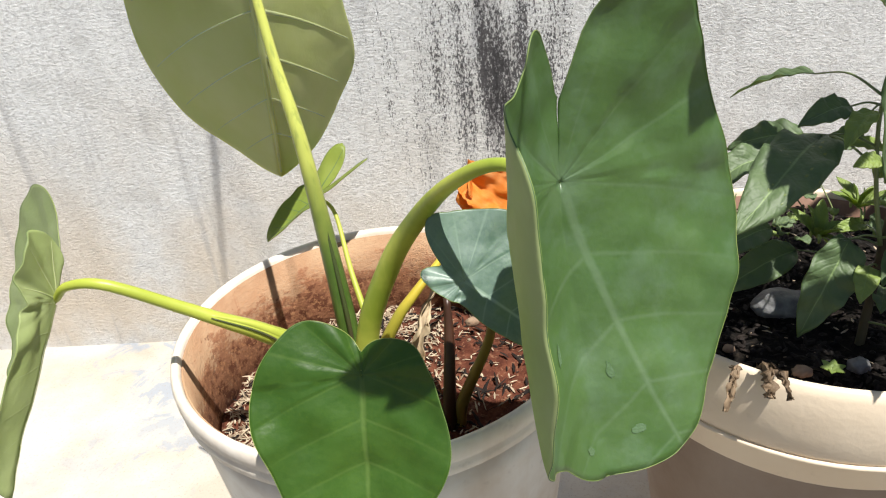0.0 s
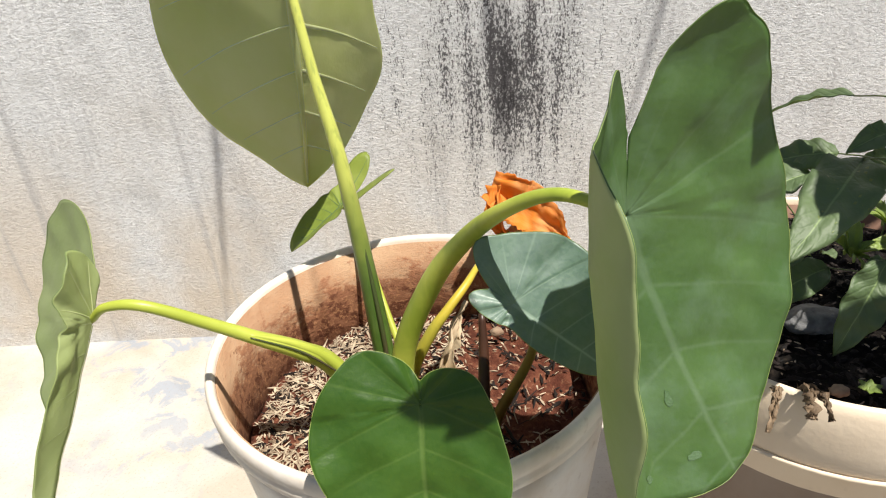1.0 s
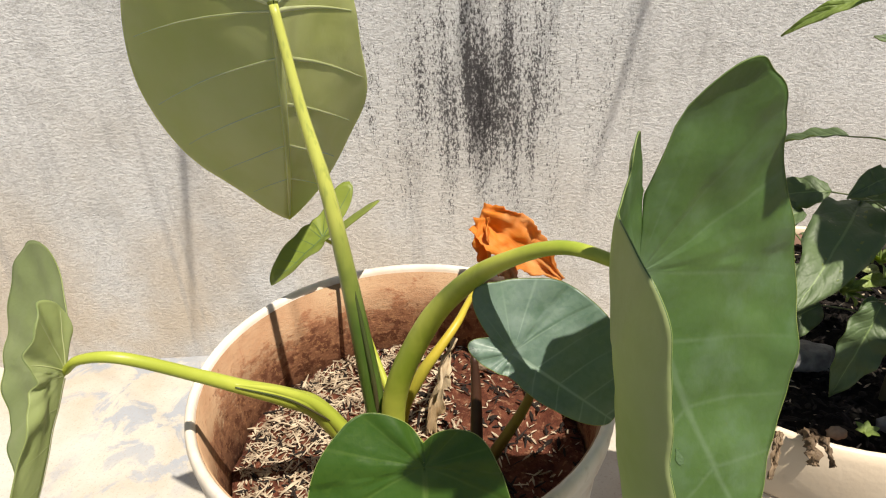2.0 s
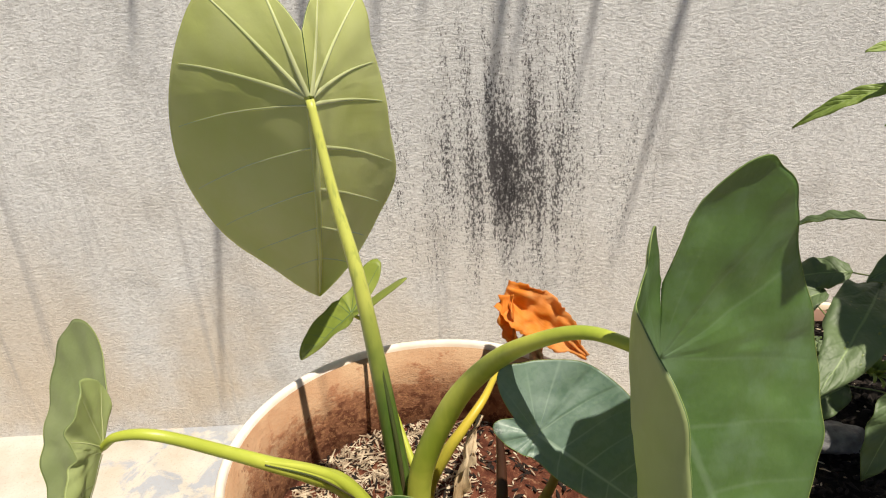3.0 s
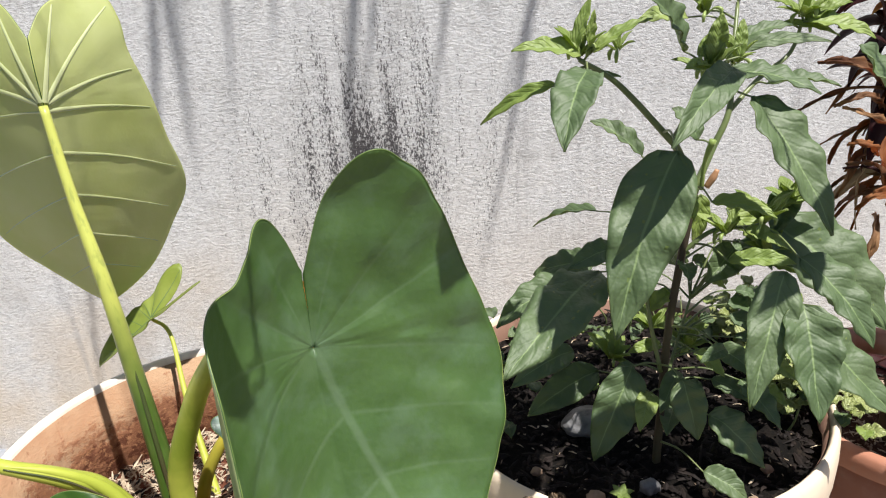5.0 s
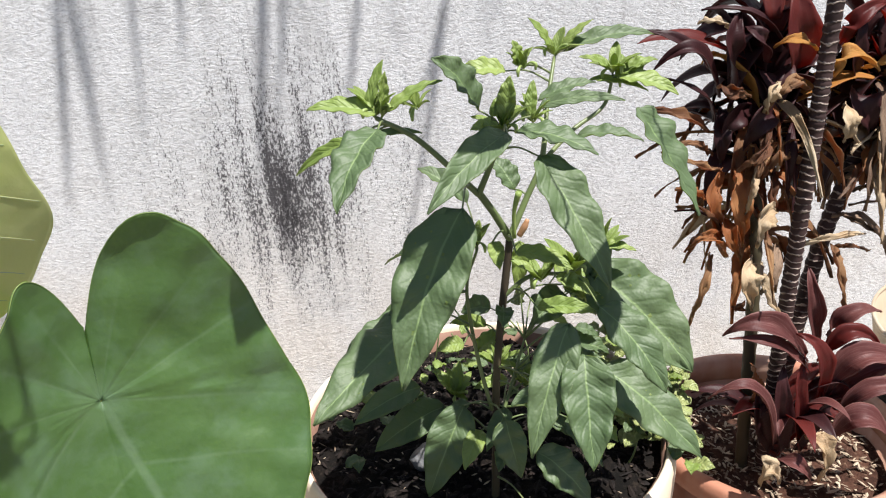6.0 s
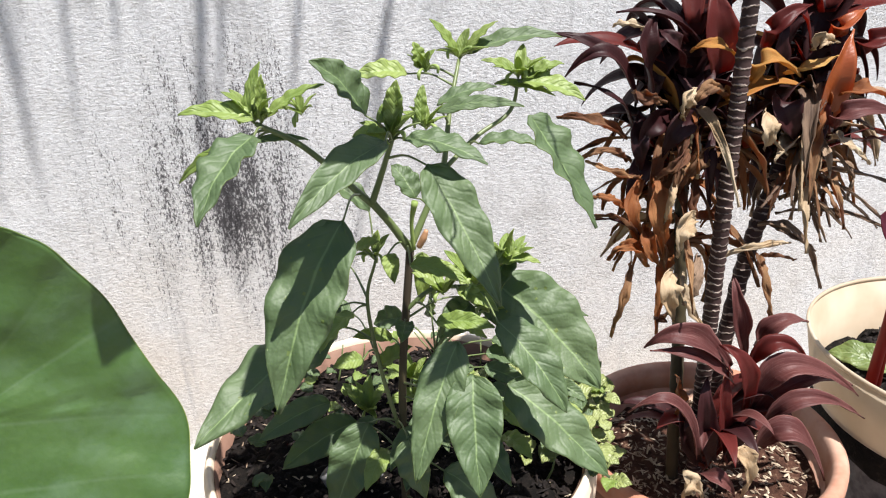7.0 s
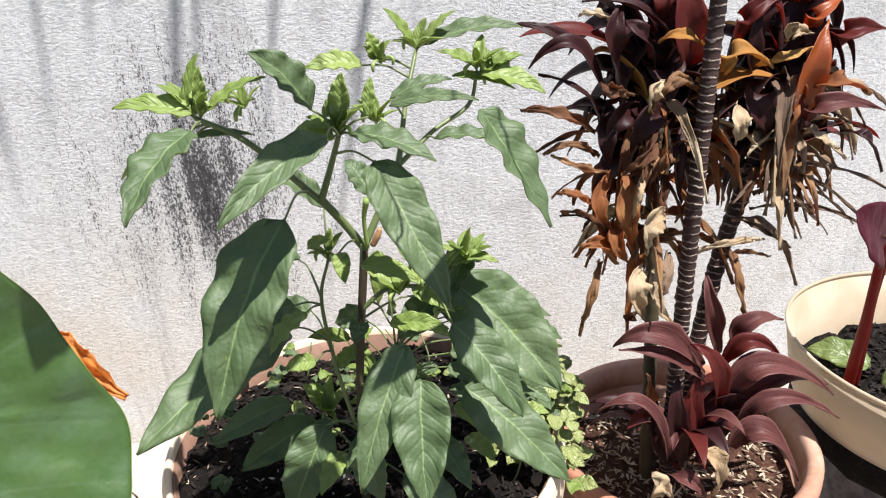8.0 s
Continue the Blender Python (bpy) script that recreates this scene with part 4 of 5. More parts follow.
# ---- cream pot with the pepper ----
P2 = (0.505, 0.790, 0.0)
pot = thing("plant_pot", P2, "large cream plastic planter with a thick rounded rim", "plant pot", "plant pots along the wall")
lathe("outer_wall", [(0.125, 0.0), (0.135, 0.0), (0.19, 0.35), (0.216, 0.560), (0.224, 0.596), (0.238, 0.606), (0.232, 0.606), (0.212, 0.57), (0.182, 0.34), (0.128, 0.02), (0.0, 0.02), (0.0, 0.0)], P2, POT_SHADE, pot, "cream wall below the rim, shade painted in as brown")
lathe("bead", [(0.2470, 0.6035), (0.2515, 0.6020), (0.2530, 0.6040), (0.2515, 0.6065), (0.2470, 0.6075)], P2, POT_CREAM, pot, "thin raised bead under the rim")
lathe("rim", [(0.238, 0.604), (0.2475, 0.604), (0.251, 0.613), (0.2545, 0.64), (0.255, 0.665), (0.2535, 0.690), (0.2505, 0.699), (0.2465, 0.703), (0.2430, 0.699), (0.2415, 0.690), (0.232, 0.56), (0.236, 0.56)], P2, POT_CREAM, pot, "thick rounded cream rim")
lathe("lining", [(0.2411, 0.692), (0.2396, 0.692), (0.2300, 0.60), (0.2320, 0.60)], P2, POT_BROWN, pot, "brown stained inner wall")
_, level2 = heap("soil", (P2[0], P2[1], 0.667), 0.2375, 0.018, SOIL_DARK, "damp potting soil, leaf shade in its dark colour", "soil", 5.0)
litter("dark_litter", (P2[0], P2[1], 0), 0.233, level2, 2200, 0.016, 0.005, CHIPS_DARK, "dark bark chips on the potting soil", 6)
litter("straw_litter", (P2[0], P2[1], 0), 0.233, level2, 300, 0.011, 0.0022, CHIPS, "few pale chips on the potting soil", 7)

# ---- pepper plant ----
pepper = thing("pepper_plant", (0.505, 0.66, 0.66), "pepper plant with drooping pointed green leaves and buds", "plant")
count = 0


STEMS = [
    ("trunk", [(0.50, 0.655, 0.65), (0.503, 0.66, 0.74), (0.508, 0.665, 0.86), (0.525, 0.668, 1.010)], [0.0050, 0.0046, 0.0043, 0.0041], PEP_TRUNK, "brown woody stem"),
    ("branch", [(0.525, 0.668, 1.006), (0.508, 0.657, 1.038), (0.491, 0.647, 1.066)], [0.0044, 0.0038, 0.0038], PEP_STEM, ""),
    ("branch", [(0.491, 0.647, 1.064), (0.437, 0.643, 1.122), (0.399, 0.635, 1.148)], [0.0033, 0.0027, 0.0021], PEP_STEM, ""),
    ("branch", [(0.491, 0.647, 1.064), (0.502, 0.638, 1.095), (0.513, 0.63, 1.127)], [0.0033, 0.0028, 0.0022], PEP_STEM, ""),
    ("branch", [(0.525, 0.668, 1.008), (0.545, 0.68, 1.045), (0.563, 0.691, 1.080), (0.575, 0.72, 1.13), (0.590, 0.753, 1.174)], [0.0037, 0.0033, 0.0030, 0.0024, 0.0019], PEP_STEM, ""),
    ("branch", [(0.563, 0.691, 1.078), (0.60, 0.71, 1.105), (0.637, 0.727, 1.124), (0.646, 0.727, 1.156)], [0.0025, 0.0024, 0.0021, 0.0016], PEP_STEM, ""),
    ("branch", [(0.516, 0.666, 0.94), (0.545, 0.660, 0.965), (0.585, 0.655, 0.968), (0.612, 0.66, 0.982)], [0.0026, 0.0023, 0.0020, 0.0014], PEP_STEM, ""),
    ("branch", [(0.500, 0.660, 0.80), (0.486, 0.668, 0.87), (0.478, 0.672, 0.95), (0.490, 0.664, 1.00)], [0.0024, 0.0022, 0.0019, 0.0014], PEP_STEM, ""),
    ("branch", [(0.504, 0.661, 0.76), (0.525, 0.69, 0.80), (0.548, 0.71, 0.86)], [0.0024, 0.0020, 0.0013], PEP_STEM, ""),
]
NODES = np.concatenate([smooth_path(points, 24) for _, points, _, _, _ in STEMS])


def leaf_stalk(base):
    """A stalk from the nearest place on the stems, a little lower than the leaf."""
    b = np.array(base)
    gap = np.linalg.norm(NODES - b, axis=1) + 0.9 * np.maximum(0.0, NODES[:, 2] - b[2])
    a = NODES[gap.argmin()]
    far = np.linalg.norm(b - a)
    if 0.006 < far < 0.11:
        tube("leaf_stalk", [a, (a + b) / 2 + np.array((0, 0, 0.12 * far)), b], [0.0012 + 0.004 * min(far, 0.1), 0.0010, 0.0009], PEP_STEM, pepper, n=12, sides=6)


def pepper_leaf(base, tip, width, mats, up=(0.05, -0.6, 0.8)):
    global count
    count += 1
    r = random.Random(count)
    up = (up[0] + r.uniform(-0.30, 0.30), up[1] + r.uniform(-0.25, 0.25), up[2])
    b, t = np.array(base), np.array(tip)
    length = np.linalg.norm(t - b)
    leaf_stalk(base)
    mid = (b + t) / 2 + np.array((0, -0.04, 0.16)) * length + np.array((r.uniform(-1, 1), r.uniform(-1, 1), 0)) * 0.05 * length
    return strap("leaf", base, mid, tip, width * 0.94, up, mats, pepper, "ovate", r.uniform(0.30, 0.55), 0.30, 4, r.uniform(-0.5, 0.1), r.uniform(-0.35, 0.35), nu=22, nv=11, seed=count, crumple=min(0.0035, 0.045 * width))


pepper_leaf((0.392, 0.634, 1.153), (0.409, 0.639, 1.198), 0.013, leaf_young)
pepper_leaf((0.404, 0.634, 1.149), (0.410, 0.630, 1.189), 0.013, leaf_young)
pepper_leaf((0.409, 0.634, 1.153), (0.460, 0.630, 1.178), 0.016, leaf_young)
pepper_leaf((0.395, 0.639, 1.131), (0.440, 0.648, 1.128), 0.008, leaf_old)
pepper_leaf((0.492, 0.639, 1.148), (0.451, 0.620, 1.199), 0.034, leaf_old, (0.9, -0.7, 0.6))
pepper_leaf((0.524, 0.620, 1.130), (0.589, 0.584, 1.113), 0.031, leaf_old)
pepper_leaf((0.514, 0.630, 1.138), (0.520, 0.630, 1.178), 0.019, leaf_young)
pepper_leaf((0.539, 0.630, 1.141), (0.543, 0.639, 1.171), 0.012, leaf_young)
pepper_leaf((0.503, 0.630, 1.143), (0.523, 0.639, 1.162), 0.013, leaf_young)
pepper_leaf((0.509, 0.620, 1.128), (0.480, 0.602, 1.139), 0.021, leaf_young)
pepper_leaf((0.536, 0.747, 1.164), (0.482, 0.738, 1.165), 0.025, leaf_young)
pepper_leaf((0.590, 0.756, 1.176), (0.561, 0.747, 1.215), 0.014, leaf_young)
pepper_leaf((0.592, 0.756, 1.176), (0.629, 0.747, 1.210), 0.014, leaf_young)
pepper_leaf((0.592, 0.756, 1.176), (0.596, 0.765, 1.197), 0.010, leaf_young)
pepper_leaf((0.549, 0.747, 1.169), (0.544, 0.747, 1.194), 0.019, leaf_young)
pepper_leaf((0.550, 0.747, 1.168), (0.566, 0.747, 1.186), 0.010, leaf_young)
pepper_leaf((0.598, 0.756, 1.179), (0.695, 0.747, 1.191), 0.023, leaf_old)
pepper_leaf((0.643, 0.729, 1.161), (0.607, 0.720, 1.177), 0.012, leaf_young)
pepper_leaf((0.649, 0.729, 1.154), (0.690, 0.720, 1.169), 0.018, leaf_young)
pepper_leaf((0.648, 0.720, 1.154), (0.707, 0.701, 1.136), 0.026, leaf_young)
pepper_leaf((0.622, 0.729, 1.152), (0.682, 0.720, 1.138), 0.011, leaf_young)
pepper_leaf((0.559, 0.684, 1.137), (0.636, 0.657, 1.143), 0.017, leaf_old)
pepper_leaf((0.560, 0.693, 1.142), (0.617, 0.693, 1.156), 0.019, leaf_old)
pepper_leaf((0.627, 0.602, 1.147), (0.681, 0.576, 1.052), 0.046, leaf_old)
pepper_leaf((0.599, 0.693, 1.102), (0.663, 0.675, 1.097), 0.022, leaf_old)
pepper_leaf((0.540, 0.602, 1.111), (0.591, 0.540, 1.004), 0.047, leaf_old)
pepper_leaf((0.534, 0.693, 1.051), (0.513, 0.711, 1.081), 0.028, leaf_old)
pepper_leaf((0.608, 0.666, 0.963), (0.703, 0.602, 0.866), 0.084, leaf_old)
pepper_leaf((0.598, 0.593, 0.959), (0.653, 0.548, 0.883), 0.047, leaf_old)
pepper_leaf((0.610, 0.611, 0.876), (0.705, 0.566, 0.784), 0.062, leaf_old)
pepper_leaf((0.554, 0.540, 0.974), (0.509, 0.485, 0.876), 0.043, leaf_old)
pepper_leaf((0.563, 0.522, 0.952), (0.559, 0.468, 0.870), 0.050, leaf_old)
pepper_leaf((0.473, 0.657, 1.016), (0.495, 0.648, 1.026), 0.014, leaf_young)
pepper_leaf((0.502, 0.639, 1.016), (0.506, 0.620, 0.994), 0.018, leaf_young)
pepper_leaf((0.522, 0.620, 1.011), (0.571, 0.593, 1.001), 0.021, leaf_young)
pepper_leaf((0.607, 0.657, 0.987), (0.649, 0.639, 0.993), 0.020, leaf_young)
pepper_leaf((0.567, 0.639, 0.971), (0.604, 0.620, 0.955), 0.018, leaf_young)
pepper_leaf((0.543, 0.620, 0.949), (0.595, 0.593, 0.953), 0.021, leaf_young)
pepper_leaf((0.469, 0.639, 0.903), (0.440, 0.630, 0.903), 0.019, leaf_young)
pepper_leaf((0.487, 0.675, 0.871), (0.521, 0.675, 0.891), 0.022, leaf_young)
pepper_leaf((0.501, 0.693, 0.893), (0.459, 0.683, 0.904), 0.017, leaf_young)
pepper_leaf((0.541, 0.602, 0.861), (0.509, 0.584, 0.859), 0.017, leaf_old)
pepper_leaf((0.627, 0.675, 0.994), (0.606, 0.657, 0.955), 0.033, leaf_old)
pepper_leaf((0.437, 0.695, 0.912), (0.314, 0.566, 0.872), 0.072, leaf_old, (-0.20, -0.45, 0.8))
pepper_leaf((0.455, 0.773, 0.886), (0.386, 0.808, 0.859), 0.045, leaf_old)
pepper_leaf((0.421, 0.738, 0.786), (0.338, 0.699, 0.768), 0.036, leaf_old)
pepper_leaf((0.450, 0.732, 0.759), (0.359, 0.711, 0.717), 0.046, leaf_old)
pepper_leaf((0.468, 0.662, 0.808), (0.420, 0.634, 0.707), 0.055, leaf_old)
pepper_leaf((0.467, 0.574, 1.077), (0.403, 0.514, 0.938), 0.068, leaf_old)
pepper_leaf((0.506, 0.567, 1.142), (0.433, 0.498, 1.103), 0.030, leaf_old)
pepper_leaf((0.400, 0.611, 1.143), (0.363, 0.532, 1.097), 0.042, leaf_old)
pepper_leaf((0.400, 0.631, 1.152), (0.339, 0.629, 1.160), 0.021, leaf_young)
pepper_leaf((0.451, 0.761, 0.957), (0.390, 0.827, 0.917), 0.022, leaf_old)
pepper_leaf((0.381, 0.645, 1.126), (0.315, 0.680, 1.087), 0.016, leaf_young)
pepper_leaf((0.426, 0.770, 0.865), (0.329, 0.740, 0.826), 0.043, leaf_old)
pepper_leaf((0.487, 0.720, 1.031), (0.437, 0.740, 1.067), 0.027, leaf_old)
pepper_leaf((0.508, 0.620, 0.816), (0.522, 0.600, 0.752), 0.039, leaf_old)
pepper_leaf((0.545, 0.630, 0.759), (0.604, 0.610, 0.696), 0.047, leaf_old)
pepper_leaf((0.531, 0.600, 0.708), (0.572, 0.580, 0.682), 0.030, leaf_old)
pepper_leaf((0.585, 0.740, 0.793), (0.555, 0.740, 0.772), 0.022, leaf_old)
pepper_leaf((0.534, 0.750, 0.777), (0.488, 0.740, 0.775), 0.019, leaf_young)
pepper_leaf((0.588, 0.700, 0.923), (0.551, 0.680, 0.895), 0.040, leaf_old)
pepper_leaf((0.537, 0.680, 0.997), (0.533, 0.680, 0.937), 0.021, leaf_young)
pepper_leaf((0.570, 0.690, 0.975), (0.609, 0.680, 0.930), 0.032, leaf_young)

for name, points, radii, bark, label in STEMS:
    tube(name, points, radii, bark, pepper, label, n=26, ridge=0.06)

# ---- terracotta pot with the red plant ----
P3 = (0.955, 0.835, 0.0)
pot = thing("plant_pot", P3, "weathered terracotta pot with worn edge", "plant pot", "plant pots along the wall")
lathe("outer_wall", [(0.13, 0.0), (0.14, 0.0), (0.172, 0.45), (0.181, 0.562), (0.170, 0.562), (0.12, 0.02), (0.0, 0.02), (0.0, 0.0)], P3, TERRACOTTA, pot, wobble=0.004)
lathe("rim", [(0.169, 0.560), (0.184, 0.560), (0.192, 0.566), (0.1945, 0.580), (0.194, 0.595), (0.188, 0.601), (0.180, 0.600), (0.174, 0.596)], P3, TERRACOTTA, pot, "chipped dusty terracotta rim", wobble=0.004)
_, level3 = heap("soil", (P3[0], P3[1], 0.535), 0.166, 0.015, SOIL_BROWN, "reddish earth in the terracotta pot", "soil", 9.0)
litter("straw_litter", (P3[0], P3[1], 0), 0.16, level3, 900, 0.015, 0.0032, CHIPS, "dry straw chips on reddish earth", 10)

ti = thing("cordyline_plant", (0.925, 0.80, 0.55), "red cordyline with ringed stem and dry brown hanging leaves", "plant")
tube("trunk", [(0.925, 0.795, 0.54), (0.912, 0.780, 0.793), (0.8995, 0.761, 1.028), (0.899, 0.760, 1.206), (0.90, 0.76, 1.6)], [0.0115, 0.0102, 0.0092, 0.0088, 0.0085], TI_TRUNK, ti, "dark trunk ringed with leaf scars", n=240, rings=1)
tube("trunk", [(0.945, 0.83, 0.54), (0.982, 0.841, 0.855), (1.017, 0.85, 0.991), (1.04, 0.85, 1.1)], [0.012, 0.011, 0.010, 0.009], TI_TRUNK, ti, n=90, rings=1)
tube("trunk", [(0.90, 0.81, 0.54), (0.89, 0.82, 0.80), (0.875, 0.823, 1.0), (0.875, 0.823, 1.1)], [0.009, 0.009, 0.008, 0.008], PEP_TRUNK, ti, "thin brown side trunk", n=90, rings=1)


def head(at, seed, many, dry, spread, low, hues, dull):
    """A tuft of strap leaves round the top of a stem, dead ones hanging below."""
    r = random.Random(seed)
    at = np.array(at)
    for k in range(many):
        a = k * 2.4 + r.uniform(-0.3, 0.3)
        lift = r.uniform(-0.05, 1.3)
        d = np.array((math.cos(a) * math.cos(lift), math.sin(a) * math.cos(lift) * 0.8, math.sin(lift)))
        d[1] = abs(d[1]) * 0.8
        l = r.uniform(0.12, 0.20) * spread
        base = at + np.array((d[0] * 0.01, d[1] * 0.01, r.uniform(-0.08, 0.14)))
        mid = base + d * l * 0.6 + np.array((0, 0, 0.035))
        tip = base + d * l + np.array((0, 0, -0.07 * r.random()))
        mat = hues[k % len(hues)]
        strap("leaf", base, mid, tip, r.uniform(0.038, 0.060), (-d[0] * 0.6, -d[1] * 0.6, 1.0), [mat], ti, "strap", 0.3, 0.12, 2, 0.0, r.uniform(-0.6, 0.6), nu=16, nv=7, seed=seed * 100 + k)
    # Dark filler leaves, added to block light and deepen the shade inside the tuft.
    for k in range(26):
        a = k * 2.7 + r.uniform(-0.3, 0.3)
        d = np.array((math.cos(a), math.sin(a) * 0.7, 0))
        base = at + d * 0.012 + np.array((0, 0.01, r.uniform(-0.05, 0.11)))
        out = r.uniform(0.03, 0.065)
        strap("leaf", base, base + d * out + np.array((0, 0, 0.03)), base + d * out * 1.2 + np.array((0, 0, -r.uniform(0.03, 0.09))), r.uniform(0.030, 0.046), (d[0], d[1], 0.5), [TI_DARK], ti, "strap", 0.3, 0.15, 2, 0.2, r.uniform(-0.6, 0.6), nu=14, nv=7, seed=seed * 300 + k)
    for k in range(dry):
        a = k * 2.1 + r.uniform(-0.4, 0.4)
        out = r.uniform(0.03, 0.10)
        base = at + np.array((0, 0, r.uniform(-low, 0.03)))
        d = np.array((math.cos(a), math.sin(a) * 0.8, 0))
        mid = base + d * out + np.array((0, 0, r.uniform(0.0, 0.05)))
        tip = base + d * (out + r.uniform(-0.03, 0.06)) + np.array((r.uniform(-0.02, 0.02), 0, -r.uniform(0.0, 0.10)))
        dead = (TI_STRAW, dull, TI_DRY, dull, TI_BURNT, dull, TI_DRY)[k % 7]
        wide = r.uniform(0.012, 0.034) if k % 4 else r.uniform(0.004, 0.008)
        strap("leaf", base, mid, tip, wide, (d[0], d[1], 0.6), [dead], ti, "strap", r.uniform(0.2, 0.6), 0.35, 3, r.uniform(0.1, 0.6), r.uniform(-1.4, 1.4), nu=24, nv=7, seed=seed * 200 + k, ragged=0.22, crumple=0.0045)


head((0.875, 0.835, 1.06), 1, 36, 60, 0.85, 0.17, (TI_DARK, TI_DARK, TI_RED, TI_DARK, TI_DARK, TI_DARK, TI_RED, TI_DARK, TI_YELLOW, TI_DARK, TI_DARK), TI_DRY)
head((1.050, 0.860, 1.07), 2, 32, 70, 0.85, 0.10, (TI_DARK, TI_RED, TI_DARK, TI_RED, TI_ORANGE, TI_DARK, TI_RED, TI_YELLOW, TI_DARK, TI_RED), TI_GREY)

def ti_leaf(base, mid, tip, width, mat, side):
    """One well-seen leaf: u turns its upper face up, f hangs it facing the yard."""
    global count
    count += 1
    withered = mat in (TI_DRY, TI_STRAW, TI_BURNT, TI_GREY)
    up = (0.1, -0.55, 0.8) if side == "u" else (0.15, -1.0, 0.25)
    strap("leaf", base, mid, tip, width, up, [mat], ti, "strap", 0.35, 0.3 if withered else 0.12, 3 if withered else 2, 0.45 if withered else 0.2,
          0.5 * math.sin(count * 1.7), nu=20, nv=9, seed=count * 3, ragged=0.2 if withered else 0.0, crumple=0.006 if withered else 0.003)


ti_leaf((0.791, 0.812, 1.136), (0.738, 0.762, 1.191), (0.695, 0.800, 1.189), 0.018, TI_DARK, "u")
ti_leaf((0.797, 0.802, 1.110), (0.750, 0.752, 1.210), (0.712, 0.790, 1.144), 0.024, TI_DARK, "u")
ti_leaf((0.796, 0.802, 1.079), (0.771, 0.752, 1.132), (0.722, 0.790, 1.137), 0.010, TI_DARK, "u")
ti_leaf((0.822, 0.812, 1.106), (0.780, 0.762, 1.182), (0.816, 0.800, 1.204), 0.033, TI_DARK, "u")
ti_leaf((0.842, 0.787, 1.149), (0.813, 0.737, 1.189), (0.808, 0.775, 1.189), 0.025, TI_DARK, "u")
ti_leaf((0.917, 0.842, 1.120), (0.886, 0.792, 1.185), (0.890, 0.830, 1.231), 0.049, TI_RED, "f")
ti_leaf((0.884, 0.822, 1.157), (0.824, 0.772, 1.216), (0.773, 0.810, 1.206), 0.021, TI_DARK, "u")
ti_leaf((0.818, 0.822, 1.182), (0.777, 0.772, 1.202), (0.770, 0.810, 1.193), 0.012, TI_STRAW, "u")
ti_leaf((0.908, 0.797, 1.156), (0.855, 0.747, 1.186), (0.851, 0.785, 1.163), 0.016, TI_YELLOW, "u")
ti_leaf((0.845, 0.777, 1.094), (0.820, 0.727, 1.128), (0.852, 0.765, 1.128), 0.020, TI_STRAW, "f")
ti_leaf((0.789, 0.782, 1.123), (0.787, 0.732, 1.126), (0.820, 0.770, 1.114), 0.018, TI_DRY, "f")
ti_leaf((0.894, 0.782, 1.114), (0.848, 0.732, 1.150), (0.842, 0.770, 1.094), 0.017, TI_DRY, "u")
ti_leaf((0.788, 0.797, 1.069), (0.733, 0.747, 1.112), (0.702, 0.785, 1.101), 0.019, TI_DRY, "u")
ti_leaf((0.793, 0.797, 1.041), (0.744, 0.747, 1.080), (0.729, 0.785, 1.051), 0.013, TI_DRY, "u")
ti_leaf((0.825, 0.787, 1.020), (0.809, 0.737, 0.992), (0.837, 0.775, 0.924), 0.030, TI_BURNT, "f")
ti_leaf((0.810, 0.797, 1.018), (0.761, 0.747, 0.992), (0.823, 0.785, 0.921), 0.024, TI_BURNT, "f")
ti_leaf((0.806, 0.792, 1.020), (0.757, 0.742, 1.043), (0.736, 0.780, 1.050), 0.011, TI_DRY, "u")
ti_leaf((0.787, 0.782, 0.988), (0.748, 0.732, 1.023), (0.743, 0.770, 1.009), 0.014, TI_BURNT, "u")
ti_leaf((0.816, 0.787, 0.935), (0.771, 0.737, 1.005), (0.749, 0.775, 0.982), 0.008, TI_DRY, "u")
ti_leaf((0.844, 0.777, 1.028), (0.814, 0.727, 1.015), (0.833, 0.765, 0.964), 0.012, TI_STRAW, "f")
ti_leaf((0.856, 0.782, 1.058), (0.829, 0.732, 1.052), (0.816, 0.770, 1.026), 0.019, TI_DRY, "f")
ti_leaf((0.874, 0.802, 1.089), (0.826, 0.752, 1.093), (0.831, 0.790, 1.045), 0.029, TI_DARK, "f")
ti_leaf((0.844, 0.812, 1.088), (0.797, 0.762, 1.097), (0.804, 0.800, 1.052), 0.029, TI_DARK, "f")
ti_leaf((0.905, 0.802, 1.045), (0.854, 0.752, 1.059), (0.856, 0.790, 0.999), 0.021, TI_DRY, "f")
ti_leaf((0.896, 0.802, 1.067), (0.866, 0.752, 1.042), (0.898, 0.790, 0.978), 0.017, TI_DARK, "f")
ti_leaf((0.810, 0.812, 1.091), (0.788, 0.762, 1.071), (0.810, 0.800, 1.026), 0.025, TI_DARK, "f")
ti_leaf((0.882, 0.802, 1.016), (0.847, 0.752, 0.994), (0.884, 0.790, 0.942), 0.015, TI_DRY, "f")
ti_leaf((0.869, 0.772, 0.974), (0.824, 0.722, 0.988), (0.848, 0.760, 0.928), 0.033, TI_STRAW, "f")
ti_leaf((0.973, 0.852, 1.152), (0.958, 0.802, 1.201), (1.020, 0.840, 1.201), 0.024, TI_RED, "u")
ti_leaf((1.008, 0.862, 1.105), (0.964, 0.812, 1.161), (0.999, 0.850, 1.189), 0.028, TI_DARK, "f")
ti_leaf((1.059, 0.852, 1.158), (1.039, 0.802, 1.183), (1.091, 0.840, 1.194), 0.025, TI_ORANGE, "u")
ti_leaf((1.059, 0.842, 1.053), (1.031, 0.792, 1.122), (1.071, 0.830, 1.172), 0.044, TI_ORANGE, "f")
